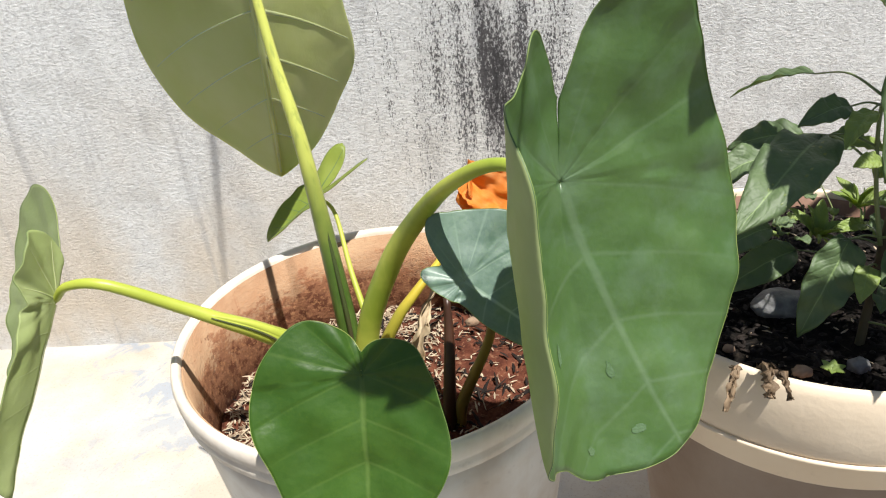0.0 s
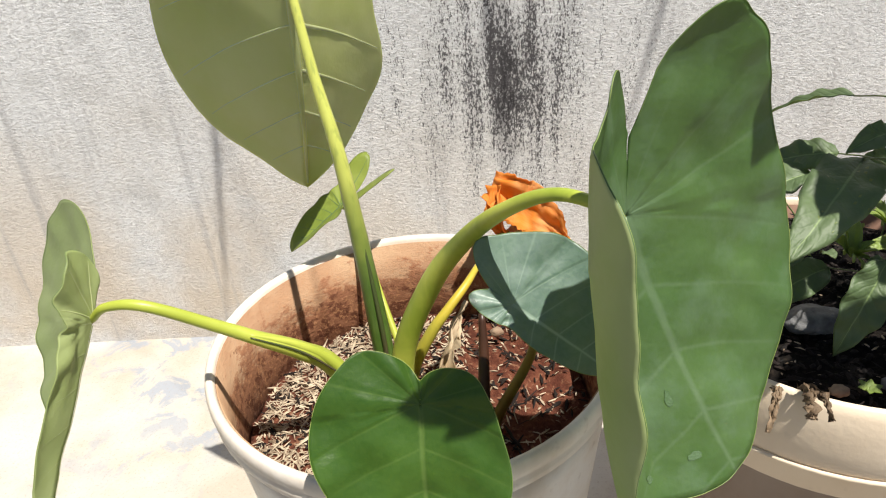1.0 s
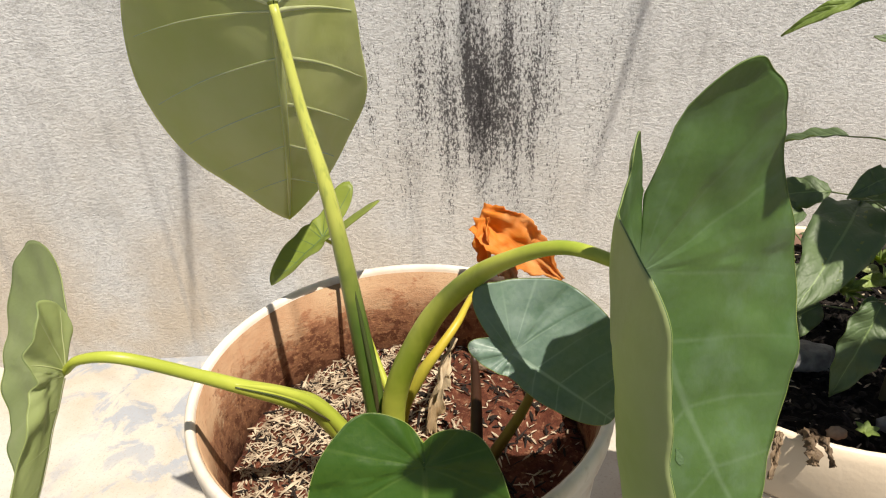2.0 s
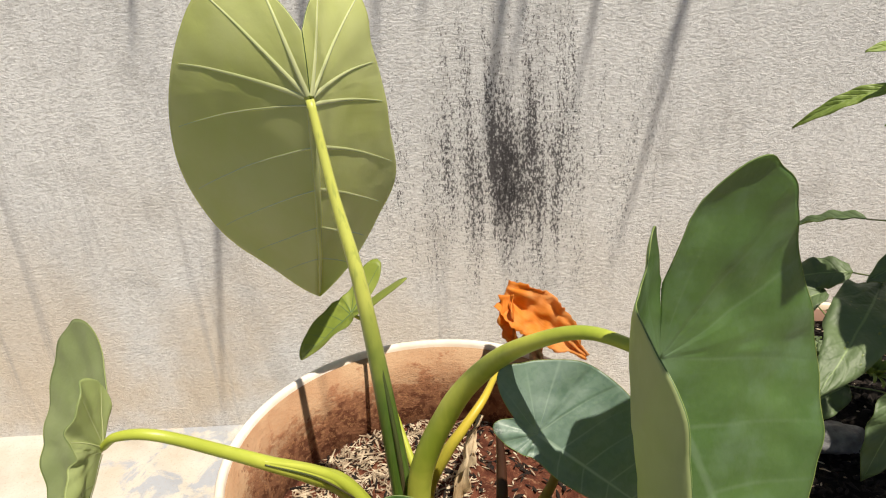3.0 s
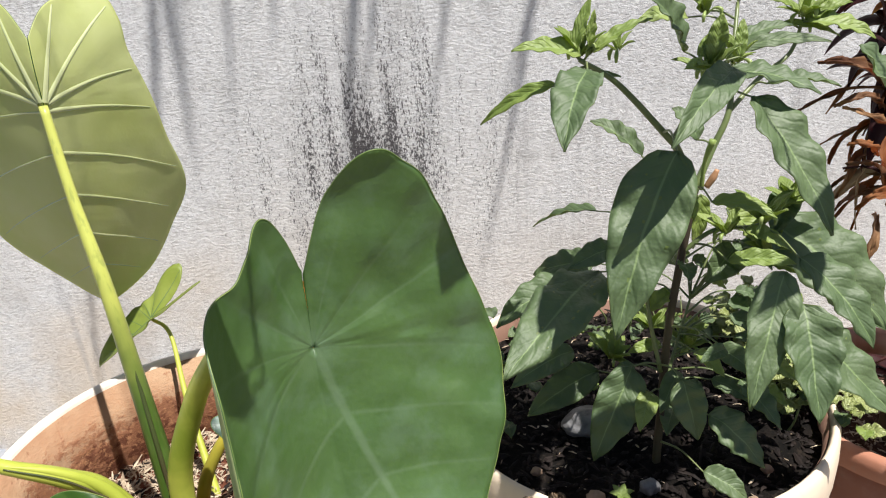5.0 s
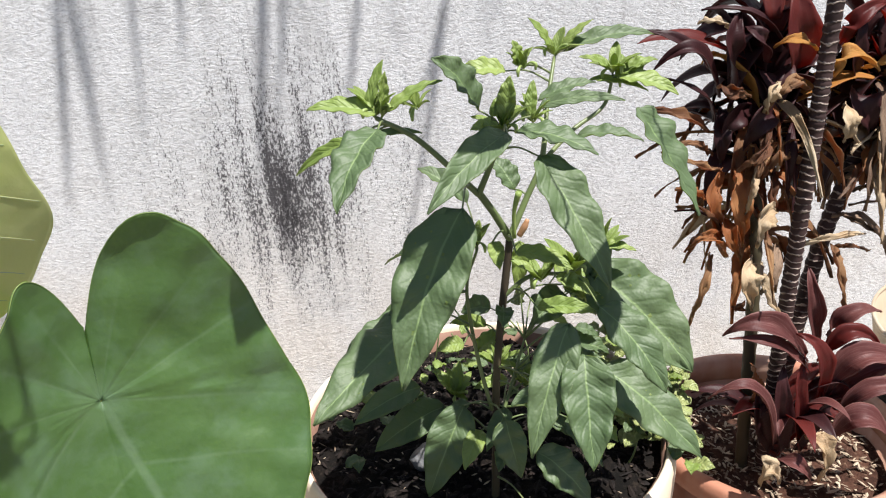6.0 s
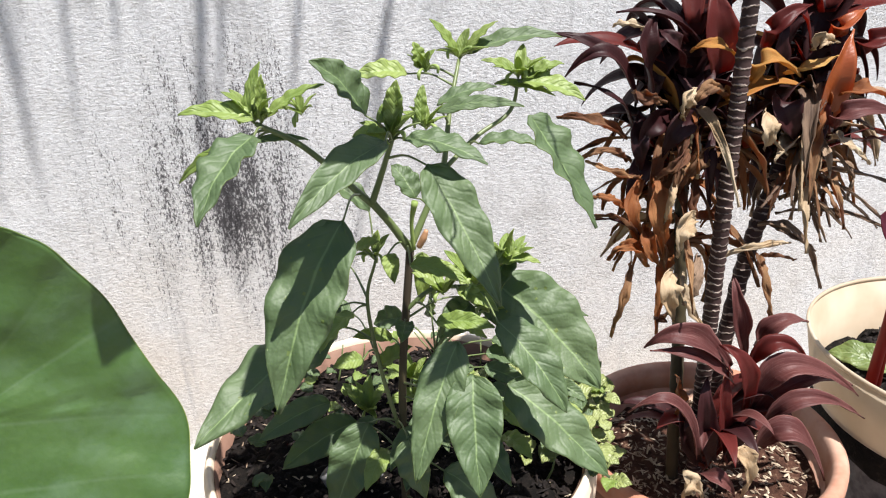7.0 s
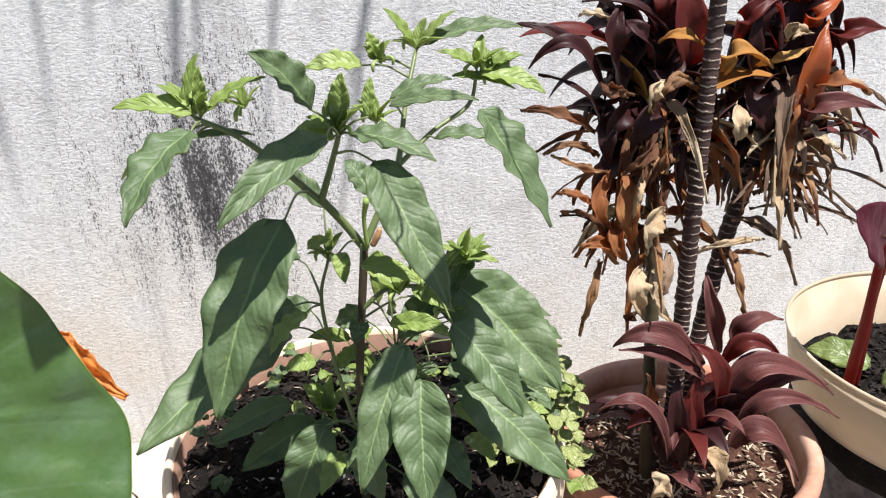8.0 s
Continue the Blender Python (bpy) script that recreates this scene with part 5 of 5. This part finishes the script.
ti_leaf((1.091, 0.842, 1.139), (1.070, 0.792, 1.175), (1.146, 0.830, 1.158), 0.029, TI_RED, "u")
ti_leaf((0.939, 0.812, 1.122), (0.923, 0.762, 1.175), (0.994, 0.800, 1.126), 0.027, TI_YELLOW, "u")
ti_leaf((0.989, 0.822, 1.125), (0.990, 0.772, 1.141), (1.044, 0.810, 1.146), 0.019, TI_YELLOW, "u")
ti_leaf((1.006, 0.812, 1.158), (0.985, 0.762, 1.180), (1.033, 0.800, 1.162), 0.021, TI_STRAW, "f")
ti_leaf((1.051, 0.812, 1.060), (1.033, 0.762, 1.109), (1.142, 0.800, 1.070), 0.026, TI_PINK, "u")
ti_leaf((1.065, 0.832, 1.087), (1.063, 0.782, 1.122), (1.135, 0.820, 1.085), 0.027, TI_BURNT, "u")
ti_leaf((1.120, 0.832, 1.034), (1.114, 0.782, 1.059), (1.172, 0.820, 0.986), 0.020, TI_DARK, "u")
ti_leaf((0.951, 0.792, 1.088), (0.933, 0.742, 1.085), (0.950, 0.780, 1.047), 0.025, TI_STRAW, "f")
ti_leaf((0.994, 0.842, 1.094), (0.980, 0.792, 1.090), (1.024, 0.830, 1.038), 0.042, TI_DARK, "f")
ti_leaf((1.045, 0.852, 1.076), (1.026, 0.802, 1.070), (1.037, 0.840, 1.025), 0.039, TI_DARK, "f")
ti_leaf((0.982, 0.862, 1.095), (0.960, 0.812, 1.065), (1.005, 0.850, 1.024), 0.033, TI_DARK, "f")
ti_leaf((1.032, 0.852, 1.094), (1.030, 0.802, 1.086), (1.071, 0.840, 1.045), 0.029, TI_RED, "f")
ti_leaf((1.000, 0.862, 1.170), (0.989, 0.812, 1.230), (1.036, 0.850, 1.145), 0.016, TI_RED, "u")
ti_leaf((1.081, 0.852, 1.082), (1.071, 0.802, 1.069), (1.133, 0.840, 1.046), 0.025, TI_DARK, "u")
ti_leaf((1.053, 0.812, 1.049), (1.039, 0.762, 1.062), (1.103, 0.800, 1.013), 0.014, TI_STRAW, "u")
ti_leaf((0.999, 0.832, 0.932), (1.003, 0.782, 0.938), (1.070, 0.820, 0.891), 0.010, TI_GREY, "u")
ti_leaf((0.991, 0.832, 0.930), (1.021, 0.782, 0.964), (1.086, 0.820, 0.833), 0.014, TI_GREY, "u")
ti_leaf((0.982, 0.812, 0.897), (0.966, 0.762, 0.884), (1.013, 0.800, 0.799), 0.017, TI_DRY, "f")
ti_leaf((0.934, 0.812, 0.900), (0.957, 0.762, 0.937), (1.018, 0.800, 0.916), 0.010, TI_STRAW, "u")
ti_leaf((0.992, 0.822, 0.889), (0.987, 0.772, 0.916), (1.036, 0.810, 0.886), 0.005, TI_DRY, "u")
ti_leaf((0.819, 0.782, 0.910), (0.774, 0.732, 0.981), (0.767, 0.770, 0.927), 0.019, TI_BURNT, "u")
ti_leaf((0.799, 0.782, 0.914), (0.775, 0.732, 0.902), (0.775, 0.770, 0.821), 0.013, TI_DRY, "f")
ti_leaf((0.830, 0.792, 0.917), (0.786, 0.742, 0.996), (0.748, 0.780, 0.977), 0.005, TI_DARK, "u")
ti_leaf((0.845, 0.767, 0.907), (0.812, 0.717, 0.908), (0.851, 0.755, 0.842), 0.032, TI_STRAW, "f")
ti_leaf((0.860, 0.767, 0.900), (0.838, 0.717, 0.892), (0.894, 0.755, 0.821), 0.017, TI_STRAW, "f")
ti_leaf((0.882, 0.777, 0.919), (0.861, 0.727, 0.899), (0.864, 0.765, 0.860), 0.019, TI_GREY, "f")
ti_leaf((0.813, 0.782, 0.963), (0.793, 0.732, 0.964), (0.832, 0.770, 0.912), 0.023, TI_BURNT, "f")
ti_leaf((0.849, 0.777, 0.843), (0.818, 0.727, 0.859), (0.830, 0.765, 0.845), 0.010, TI_DRY, "f")
ti_leaf((0.935, 0.757, 0.761), (0.846, 0.707, 0.885), (0.810, 0.745, 0.815), 0.036, TI_PINK, "u")
ti_leaf((0.934, 0.747, 0.750), (0.859, 0.697, 0.839), (0.814, 0.735, 0.816), 0.024, TI_PINK, "u")
ti_leaf((0.964, 0.757, 0.697), (0.936, 0.707, 0.813), (0.909, 0.745, 0.808), 0.031, TI_RED, "f")
ti_leaf((0.985, 0.812, 0.743), (0.937, 0.762, 0.855), (0.946, 0.800, 0.876), 0.026, TI_PINK, "f")
ti_leaf((0.991, 0.802, 0.764), (0.985, 0.752, 0.845), (1.057, 0.790, 0.801), 0.027, TI_PINK, "u")
ti_leaf((0.968, 0.777, 0.743), (0.972, 0.727, 0.858), (1.053, 0.765, 0.746), 0.023, TI_RED, "u")
ti_leaf((0.973, 0.762, 0.692), (0.964, 0.712, 0.852), (1.121, 0.750, 0.702), 0.036, TI_PINK, "u")
ti_leaf((0.985, 0.772, 0.657), (1.000, 0.722, 0.790), (1.117, 0.760, 0.713), 0.031, TI_PINK, "u")
ti_leaf((0.983, 0.742, 0.678), (0.991, 0.692, 0.793), (1.120, 0.730, 0.680), 0.025, TI_PINK, "u")
ti_leaf((0.879, 0.712, 0.666), (0.825, 0.662, 0.834), (0.777, 0.700, 0.755), 0.025, TI_PINK, "u")
ti_leaf((0.967, 0.722, 0.661), (0.975, 0.672, 0.772), (1.065, 0.710, 0.600), 0.035, TI_PINK, "u")
ti_leaf((0.923, 0.752, 0.616), (0.870, 0.702, 0.746), (0.896, 0.740, 0.765), 0.031, TI_DARK, "f")
ti_leaf((0.954, 0.757, 0.607), (0.890, 0.707, 0.752), (0.928, 0.745, 0.775), 0.026, TI_RED, "f")
ti_leaf((0.943, 0.757, 0.609), (0.939, 0.707, 0.733), (0.980, 0.745, 0.691), 0.038, TI_DARK, "f")
ti_leaf((0.917, 0.772, 0.599), (0.858, 0.722, 0.698), (0.878, 0.760, 0.730), 0.027, TI_DARK, "f")
ti_leaf((0.915, 0.697, 0.686), (0.921, 0.647, 0.711), (0.933, 0.685, 0.614), 0.028, TI_STRAW, "f")
ti_leaf((0.878, 0.697, 0.650), (0.882, 0.647, 0.691), (0.924, 0.685, 0.615), 0.021, TI_PINK, "u")
ti_leaf((0.855, 0.692, 0.619), (0.832, 0.642, 0.718), (0.876, 0.680, 0.624), 0.030, TI_STRAW, "u")
ti_leaf((0.871, 0.772, 0.746), (0.854, 0.722, 0.754), (0.871, 0.760, 0.694), 0.021, TI_BURNT, "f")
# thin curled stalks standing off to the bare side
for k in range(9):
    q = random.Random(70 + k)
    b = np.array((1.0 + 0.02 * q.random(), 0.84, 0.93 + 0.10 * q.random()))
    e = b + np.array((0.05 + 0.14 * q.random(), -0.03, 0.03 - 0.06 * q.random()))
    strap("leaf", b, (b + e) / 2 + np.array((0, 0, 0.03)), e + np.array((0.01, 0, -0.03 - 0.03 * q.random())), 0.010, (0, -0.4, 1), [TI_GREY], ti, "dry", 0.3, 0.4, 3, 1.2, 1.2, nu=18, nv=7, seed=970 + k, ragged=0.3, crumple=0.006)
r = random.Random(8)
for k in range(20):
    a = 0.2 + k * 0.33
    l = r.uniform(0.10, 0.16)
    lift = r.uniform(0.2, 1.0)
    d = np.array((math.cos(a) * math.cos(lift), math.sin(a) * math.cos(lift), math.sin(lift)))
    base = np.array((0.925, 0.775, 0.585 + 0.004 * k))
    strap("leaf", base, base + d * l * 0.6 + np.array((0, 0, 0.04)), base + d * l + np.array((0, 0, -0.03)), r.uniform(0.030, 0.042), (-d[0] * 0.5, -d[1] * 0.5, 1), [(TI_PINK, TI_RED, TI_DARK)[k % 3]], ti, "strap", 0.3, 0.12, 2, 0.0, r.uniform(-0.4, 0.4), nu=16, nv=7, seed=k)

# ---- thin plastic pot with the maroon plant ----
P4 = (1.385, 0.835, 0.0)
pot = thing("plant_pot", P4, "thin translucent cream plastic pot", "plant pot", "plant pots along the wall")
lathe("outer_wall", [(0.14, 0.520), (0.172, 0.523), (0.196, 0.545), (0.219, 0.60), (0.2385, 0.696), (0.2365, 0.696), (0.217, 0.60), (0.194, 0.547), (0.171, 0.527), (0.0, 0.527), (0.0, 0.520)], P4, POT_THIN, pot, wobble=0.008)
lathe("rim", [(0.2360, 0.696), (0.2395, 0.696), (0.2405, 0.700), (0.2395, 0.703), (0.2360, 0.703), (0.2350, 0.700)], P4, POT_THIN, pot, "thin pale rim", wobble=0.008)
# Added block: props the pot and covers lit floor that should lie in shade.
stand = thing("added_pot_block", P4, "round block added under the thin plastic pot, dark for floor shade", "stand")
lathe("body", [(0.0, 0.0), (0.165, 0.0), (0.170, 0.02), (0.166, 0.50), (0.158, 0.519), (0.0, 0.519)], P4, STONE, stand)
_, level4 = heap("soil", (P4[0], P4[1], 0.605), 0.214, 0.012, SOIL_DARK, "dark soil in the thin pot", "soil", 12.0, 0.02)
amaranth = thing("maroon_plant", (1.25, 0.875, 0.61), "maroon plant with dark red stem and round leaf", "plant")
tube("stem", [(1.249, 0.877, 0.60), (1.235, 0.860, 0.67), (1.229, 0.850, 0.754), (1.221, 0.842, 0.835), (1.212, 0.830, 0.88)], [0.0085, 0.008, 0.007, 0.006, 0.004], TI_RED, amaranth, n=28)
tube("stem", [(1.268, 0.885, 0.60), (1.252, 0.870, 0.70), (1.240, 0.858, 0.80), (1.25, 0.85, 0.95)], [0.006, 0.006, 0.005, 0.003], TI_RED, amaranth, n=28)
strap("leaf", (1.205, 0.825, 0.875), (1.165, 0.79, 0.915), (1.122, 0.785, 0.950), 0.080, (0, -0.8, 0.5), [MAROON], amaranth, "round", 0.2, 0.1, 3, label="round dark maroon leaf")
strap("leaf", (1.30, 0.90, 0.625), (1.26, 0.93, 0.65), (1.235, 0.965, 0.625), 0.055, (-0.2, -0.5, 1), [leaf_old[0]], amaranth, "ovate", 0.2, 0.25, 3, seed=71, label="green leaf on the soil", crumple=0.004)
strap("leaf", (1.29, 0.86, 0.625), (1.31, 0.84, 0.65), (1.35, 0.83, 0.63), 0.05, (-0.2, -0.5, 1), [leaf_old[0]], amaranth, "ovate", 0.2, 0.25, 3, seed=73, crumple=0.004)
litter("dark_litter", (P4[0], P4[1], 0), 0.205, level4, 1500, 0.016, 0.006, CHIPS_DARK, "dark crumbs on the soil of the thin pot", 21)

# ---- pepper: buds, petioles and scar ----
r = random.Random(31)


def tuft(at, n, size, seed):
    """A growing tip: tiny folded leaves and round buds."""
    q = random.Random(seed)
    for k in range(n):
        a = k * 2.4 + q.random()
        lift = q.uniform(0.3, 1.3)
        d = np.array((math.cos(a) * math.cos(lift), math.sin(a) * math.cos(lift), math.sin(lift)))
        base = np.array(at) + d * 0.002
        l = size * q.uniform(0.5, 1.1)
        strap("leaf", base, base + d * l * 0.55 + np.array((0, 0, 0.004)), base + d * l, l * q.uniform(0.28, 0.42), (-d[0], -d[1] - 0.2, 0.8), list(leaf_young), pepper, "ovate", 0.5, 0.2, 2, 0.0, q.uniform(-0.5, 0.5), nu=12, nv=7, seed=seed * 50 + k)
    for k in range(3):
        a = q.random() * 6.28
        p = np.array(at)
        e = p + np.array((math.cos(a) * 0.012, math.sin(a) * 0.012 - 0.004, q.uniform(-0.004, 0.012)))
        tube("flower_bud", [p, (p + e) / 2 + np.array((0, 0, 0.004)), e, e + np.array((0, 0, -0.006))], [0.0008, 0.0009, 0.0022, 0.0012], BUD, pepper, n=12, sides=8)


tuft((0.399, 0.635, 1.150), 7, 0.032, 1)
tuft((0.437, 0.650, 1.150), 6, 0.024, 2)
tuft((0.513, 0.630, 1.128), 9, 0.034, 3)
tuft((0.545, 0.650, 1.130), 7, 0.028, 4)
tuft((0.590, 0.753, 1.176), 6, 0.030, 5)
tuft((0.555, 0.745, 1.165), 6, 0.024, 6)
tuft((0.646, 0.727, 1.158), 8, 0.032, 7)
tuft((0.665, 0.727, 1.150), 7, 0.030, 8)
tuft((0.585, 0.640, 0.975), 12, 0.044, 9)
tuft((0.620, 0.660, 0.985), 12, 0.040, 10)
tuft((0.555, 0.655, 0.960), 8, 0.040, 12)
tuft((0.600, 0.655, 0.935), 9, 0.036, 13)
tuft((0.545, 0.70, 0.80), 8, 0.040, 14)
tuft((0.465, 0.72, 0.78), 8, 0.042, 15)
tuft((0.52, 0.75, 0.80), 8, 0.042, 16)
tuft((0.490, 0.670, 1.000), 5, 0.024, 11)
tube("pruned_stub", [(0.533, 0.660, 1.012), (0.538, 0.658, 1.022), (0.541, 0.657, 1.030)], [0.003, 0.0036, 0.002], SCAR, pepper, "orange scar on the fork", n=10, sides=10)
tube("bud_stalk", [(0.528, 0.660, 1.01), (0.527, 0.655, 1.04), (0.531, 0.65, 1.062)], [0.0022, 0.002, 0.0035], BUD, pepper, n=12, sides=8)

r = random.Random(53)
for k in range(46):
    a = r.uniform(-2.6, 2.4)
    q = r.uniform(0.03, 0.15)
    x, y, z = 0.555 + q * math.cos(a), 0.715 + 0.6 * q * math.sin(a), r.uniform(0.73, 0.95)
    h = a + r.uniform(-0.8, 0.8)
    l = r.uniform(0.030, 0.066)
    pepper_leaf((x, y, z), (x + l * math.cos(h), y + 0.6 * l * math.sin(h) - 0.01, z - l * r.uniform(0.0, 0.6)), l * r.uniform(0.42, 0.55), leaf_young if k % 3 == 0 else leaf_old)

# ---- small plants and things on the soil ----
cover = thing("ground_cover_plant", (0.72, 0.82, 0.68), "low creeping plant with small crinkled yellow-green leaves", "plant")
r = random.Random(17)
for k in range(285):
    if k < 240:
        a, q = r.uniform(-0.55, 0.7), r.uniform(0.165, 0.275)
        x, y = P2[0] + q * math.cos(a), P2[1] + q * math.sin(a)
    else:
        a, q = r.uniform(0.9, 3.6), r.uniform(0.04, 0.21)
        x, y = P2[0] + q * math.cos(a), P2[1] + q * math.sin(a)
    z = 0.68 + r.uniform(0.0, 0.075)
    h = r.random() * 6.28
    d = np.array((math.cos(h), math.sin(h), r.uniform(-0.2, 0.5)))
    l = r.uniform(0.014, 0.029)
    b = np.array((x, y, z))
    strap("leaf", b, b + d * l * 0.5 + np.array((0, 0, 0.006)), b + d * l, l * 0.8, (0, -0.3, 1), list(COVER) if k < 240 and k % 5 else (list(leaf_young) if k % 3 == 0 else list(leaf_old)), cover, "ovate", 0.25, 0.4, 3, 0.0, r.uniform(-0.6, 0.6), nu=9, nv=7, seed=400 + k, crumple=0.003)
for k in range(14):
    a = 0.2 * k - 0.5
    q = 0.19
    x, y = P2[0] + q * math.cos(a), P2[1] + q * math.sin(a)
    tube("stem", [(x, y, 0.655), (x + 0.01, y - 0.01, 0.69), (x + 0.02 * math.cos(k), y + 0.02 * math.sin(k), 0.73)], [0.0016, 0.0013, 0.001], PEP_STEM, cover, n=10, sides=6)

stone("stone", (0.439, 0.713, 0.697), (0.034, 0.022, 0.018), STONE, "grey stone half sunk in dark soil", 2.0)
stone("stone", (0.478, 0.612, 0.683), (0.012, 0.010, 0.008), STONE, "grey stone half sunk in dark soil", 6.0)
stone("clod", (0.413, 0.597, 0.690), (0.010, 0.008, 0.006), CLODS, "tan lump of dry earth", 4.0, "clod")
stone("clod", (0.062, 0.863, 0.592), (0.010, 0.008, 0.007), CLODS, "pale pebble of dry earth", 8.0, "clod")
for k, (x, y) in enumerate(((0.54, 0.60), (0.36, 0.66), (0.58, 0.58), (0.62, 0.63), (0.50, 0.565))):
    stone("clod", (x, y, level2(x, y) + 0.004), (0.007, 0.006, 0.005), CLODS, "pale lump of dry earth on dark soil", 10.0 + k, "clod")
dead = thing("dead_leaf", (0.355, 0.565, 0.70), "shrivelled brown leaf hanging over the cream rim", "leaf")
for k, (dx, l, w, tw) in enumerate(((-0.014, 0.034, 0.013, 0.5), (0.010, 0.020, 0.015, -0.7), (0.018, 0.022, 0.013, 1.0))):
    b = np.array((0.352 + dx, 0.582, 0.711))
    strap("blade", b, b + np.array((0.008 * (k - 1), -0.020, 0.010)), b + np.array((-0.016 + 0.014 * k, -0.034, -l + 0.008)), w, (0.3 * (k - 1), -1, 0.4), [DEAD_GREY], dead, "dry", 0.4, 0.7, 3, 1.6, tw, nu=16, nv=9, seed=500 + k, ragged=0.45, crumple=0.012)
weed = thing("weed_seedling", (0.439, 0.590, 0.68), "tiny bright green seedling", "plant")
for k in range(6):
    a = k * 1.05
    b = np.array((0.439, 0.590, 0.694))
    d = np.array((math.cos(a), math.sin(a), 0.5))
    strap("leaf", b, b + d * 0.006 + np.array((0, 0, 0.003)), b + d * 0.013, 0.008, (0, -0.2, 1), list(leaf_young), weed, "ovate", 0.2, 0.1, 2, nu=8, nv=5, seed=600 + k)
twig = thing("dry_twig", (0.27, 0.72, 0.70), "dry brown twig caught on the pot rim", "twig")
for k in range(2):
    tube("stick", [(0.258, 0.66 + 0.02 * k, 0.702), (0.240, 0.665 + 0.03 * k, 0.712 + 0.006 * k), (0.215, 0.68 + 0.03 * k, 0.706 + 0.008 * k)], [0.0012, 0.001, 0.0006], PETIOLE_BROWN, twig, n=14, sides=6)

# ---- unseen tree, added behind the wall: its high leaves shade the wall in long soft streaks ----
tree = thing("tree", (0.4, 4.0, 0.0), "unseen tall tree added behind the wall to shade wall and pots", "tree")
tube("trunk", [(0.4, 4.0, 0.0), (0.45, 3.9, 3.0), (0.4, 3.2, 6.5), (0.3, 1.8, 8.6), (0.25, 0.0, 9.3), (0.2, -1.2, 9.4)], [0.16, 0.13, 0.10, 0.07, 0.04, 0.02], PEP_TRUNK, tree, n=60)


def trailing(foot, top, width, far):
    """An unseen hanging leaf, added out along the sun from the strip of wall that it shades between foot and top (x,
    z).
    """
    k = np.array(SUN) / -SUN.y * far
    a = np.array((foot[0], 1.71, foot[1])) + k
    b = np.array((top[0], 1.71, top[1])) + k
    strap("leaf", b, (a + b) / 2 + np.array((0.01, 0, 0)), a, width, (0, -1, 0.1), list(leaf_old), tree, "strap", 0.15, 0.2, 4, nu=18, nv=5, seed=int(1000 * (foot[0] + 2)))
    tube("twig", [b, b + np.array((0.01, 0.02, 0.08)), (0.5 * b[0] + 0.12, b[1] + 0.1, 9.3)], [0.0012, 0.0012, 0.002], PEP_TRUNK, tree, n=14, sides=6)


for foot, top, width, far in (((-0.74, 1.02), (-0.66, 1.40), 0.030, 1.0), ((-0.726, -0.03), (-0.515, 1.28), 0.034, 0.9), ((-0.41, 0.70), (-0.28, 1.36), 0.040, 1.1), ((-0.298, 0.72), (-0.27, 1.45), 0.046, 1.1),
                              ((-0.192, 0.83), (-0.12, 1.45), 0.024, 1.0), ((-0.060, 1.05), (-0.01, 1.45), 0.030, 1.0), ((0.062, 0.72), (0.185, 1.45), 0.046, 1.1), ((0.125, 0.86), (0.235, 1.45), 0.030, 1.1),
                              ((0.270, 0.76), (0.400, 1.40), 0.024, 1.0), ((0.385, 0.36), (0.610, 1.40), 0.028, 1.0), ((0.445, 0.80), (0.640, 1.45), 0.026, 1.0)):
    trailing(foot, top, 0.56 * width, 0.75 * far)


def shade_leaf(base, tip, width, rise, seed):
    """An unseen leaf added low over the pots, out along the sun from the patch that it shades."""
    s = np.array(SUN) * rise
    a, b = np.array(base) + s, np.array(tip) + s
    strap("leaf", a, (a + b) / 2, b, width, np.array(SUN), list(leaf_old), tree, "ovate", 0.1, 0.2, 3, nu=18, nv=9, seed=seed)
    tube("twig", [a, a + np.array((0.02, 0.02, 0.2)), a + np.array((0.03, 0.05, 1.5)), (0.25, 0.0, 9.3)], [0.0012, 0.0012, 0.0014, 0.002], PEP_TRUNK, tree, n=24, sides=6)


shade_leaf((0.085, 0.485, 0.83), (-0.040, 0.470, 0.800), 0.050, 0.64, 81)
shade_leaf((0.070, 0.500, 0.80), (0.000, 0.455, 0.780), 0.040, 0.68, 83)
shade_leaf((0.455, 0.700, 0.910), (0.350, 0.605, 0.885), 0.085, 0.52, 84)
shade_leaf((0.450, 0.660, 0.690), (0.360, 0.580, 0.690), 0.070, 0.68, 85)
shade_leaf((0.540, 0.680, 0.690), (0.450, 0.600, 0.690), 0.045, 0.70, 86)
shade_leaf((0.300, 0.575, 1.075), (0.262, 0.552, 0.975), 0.040, 0.42, 82)
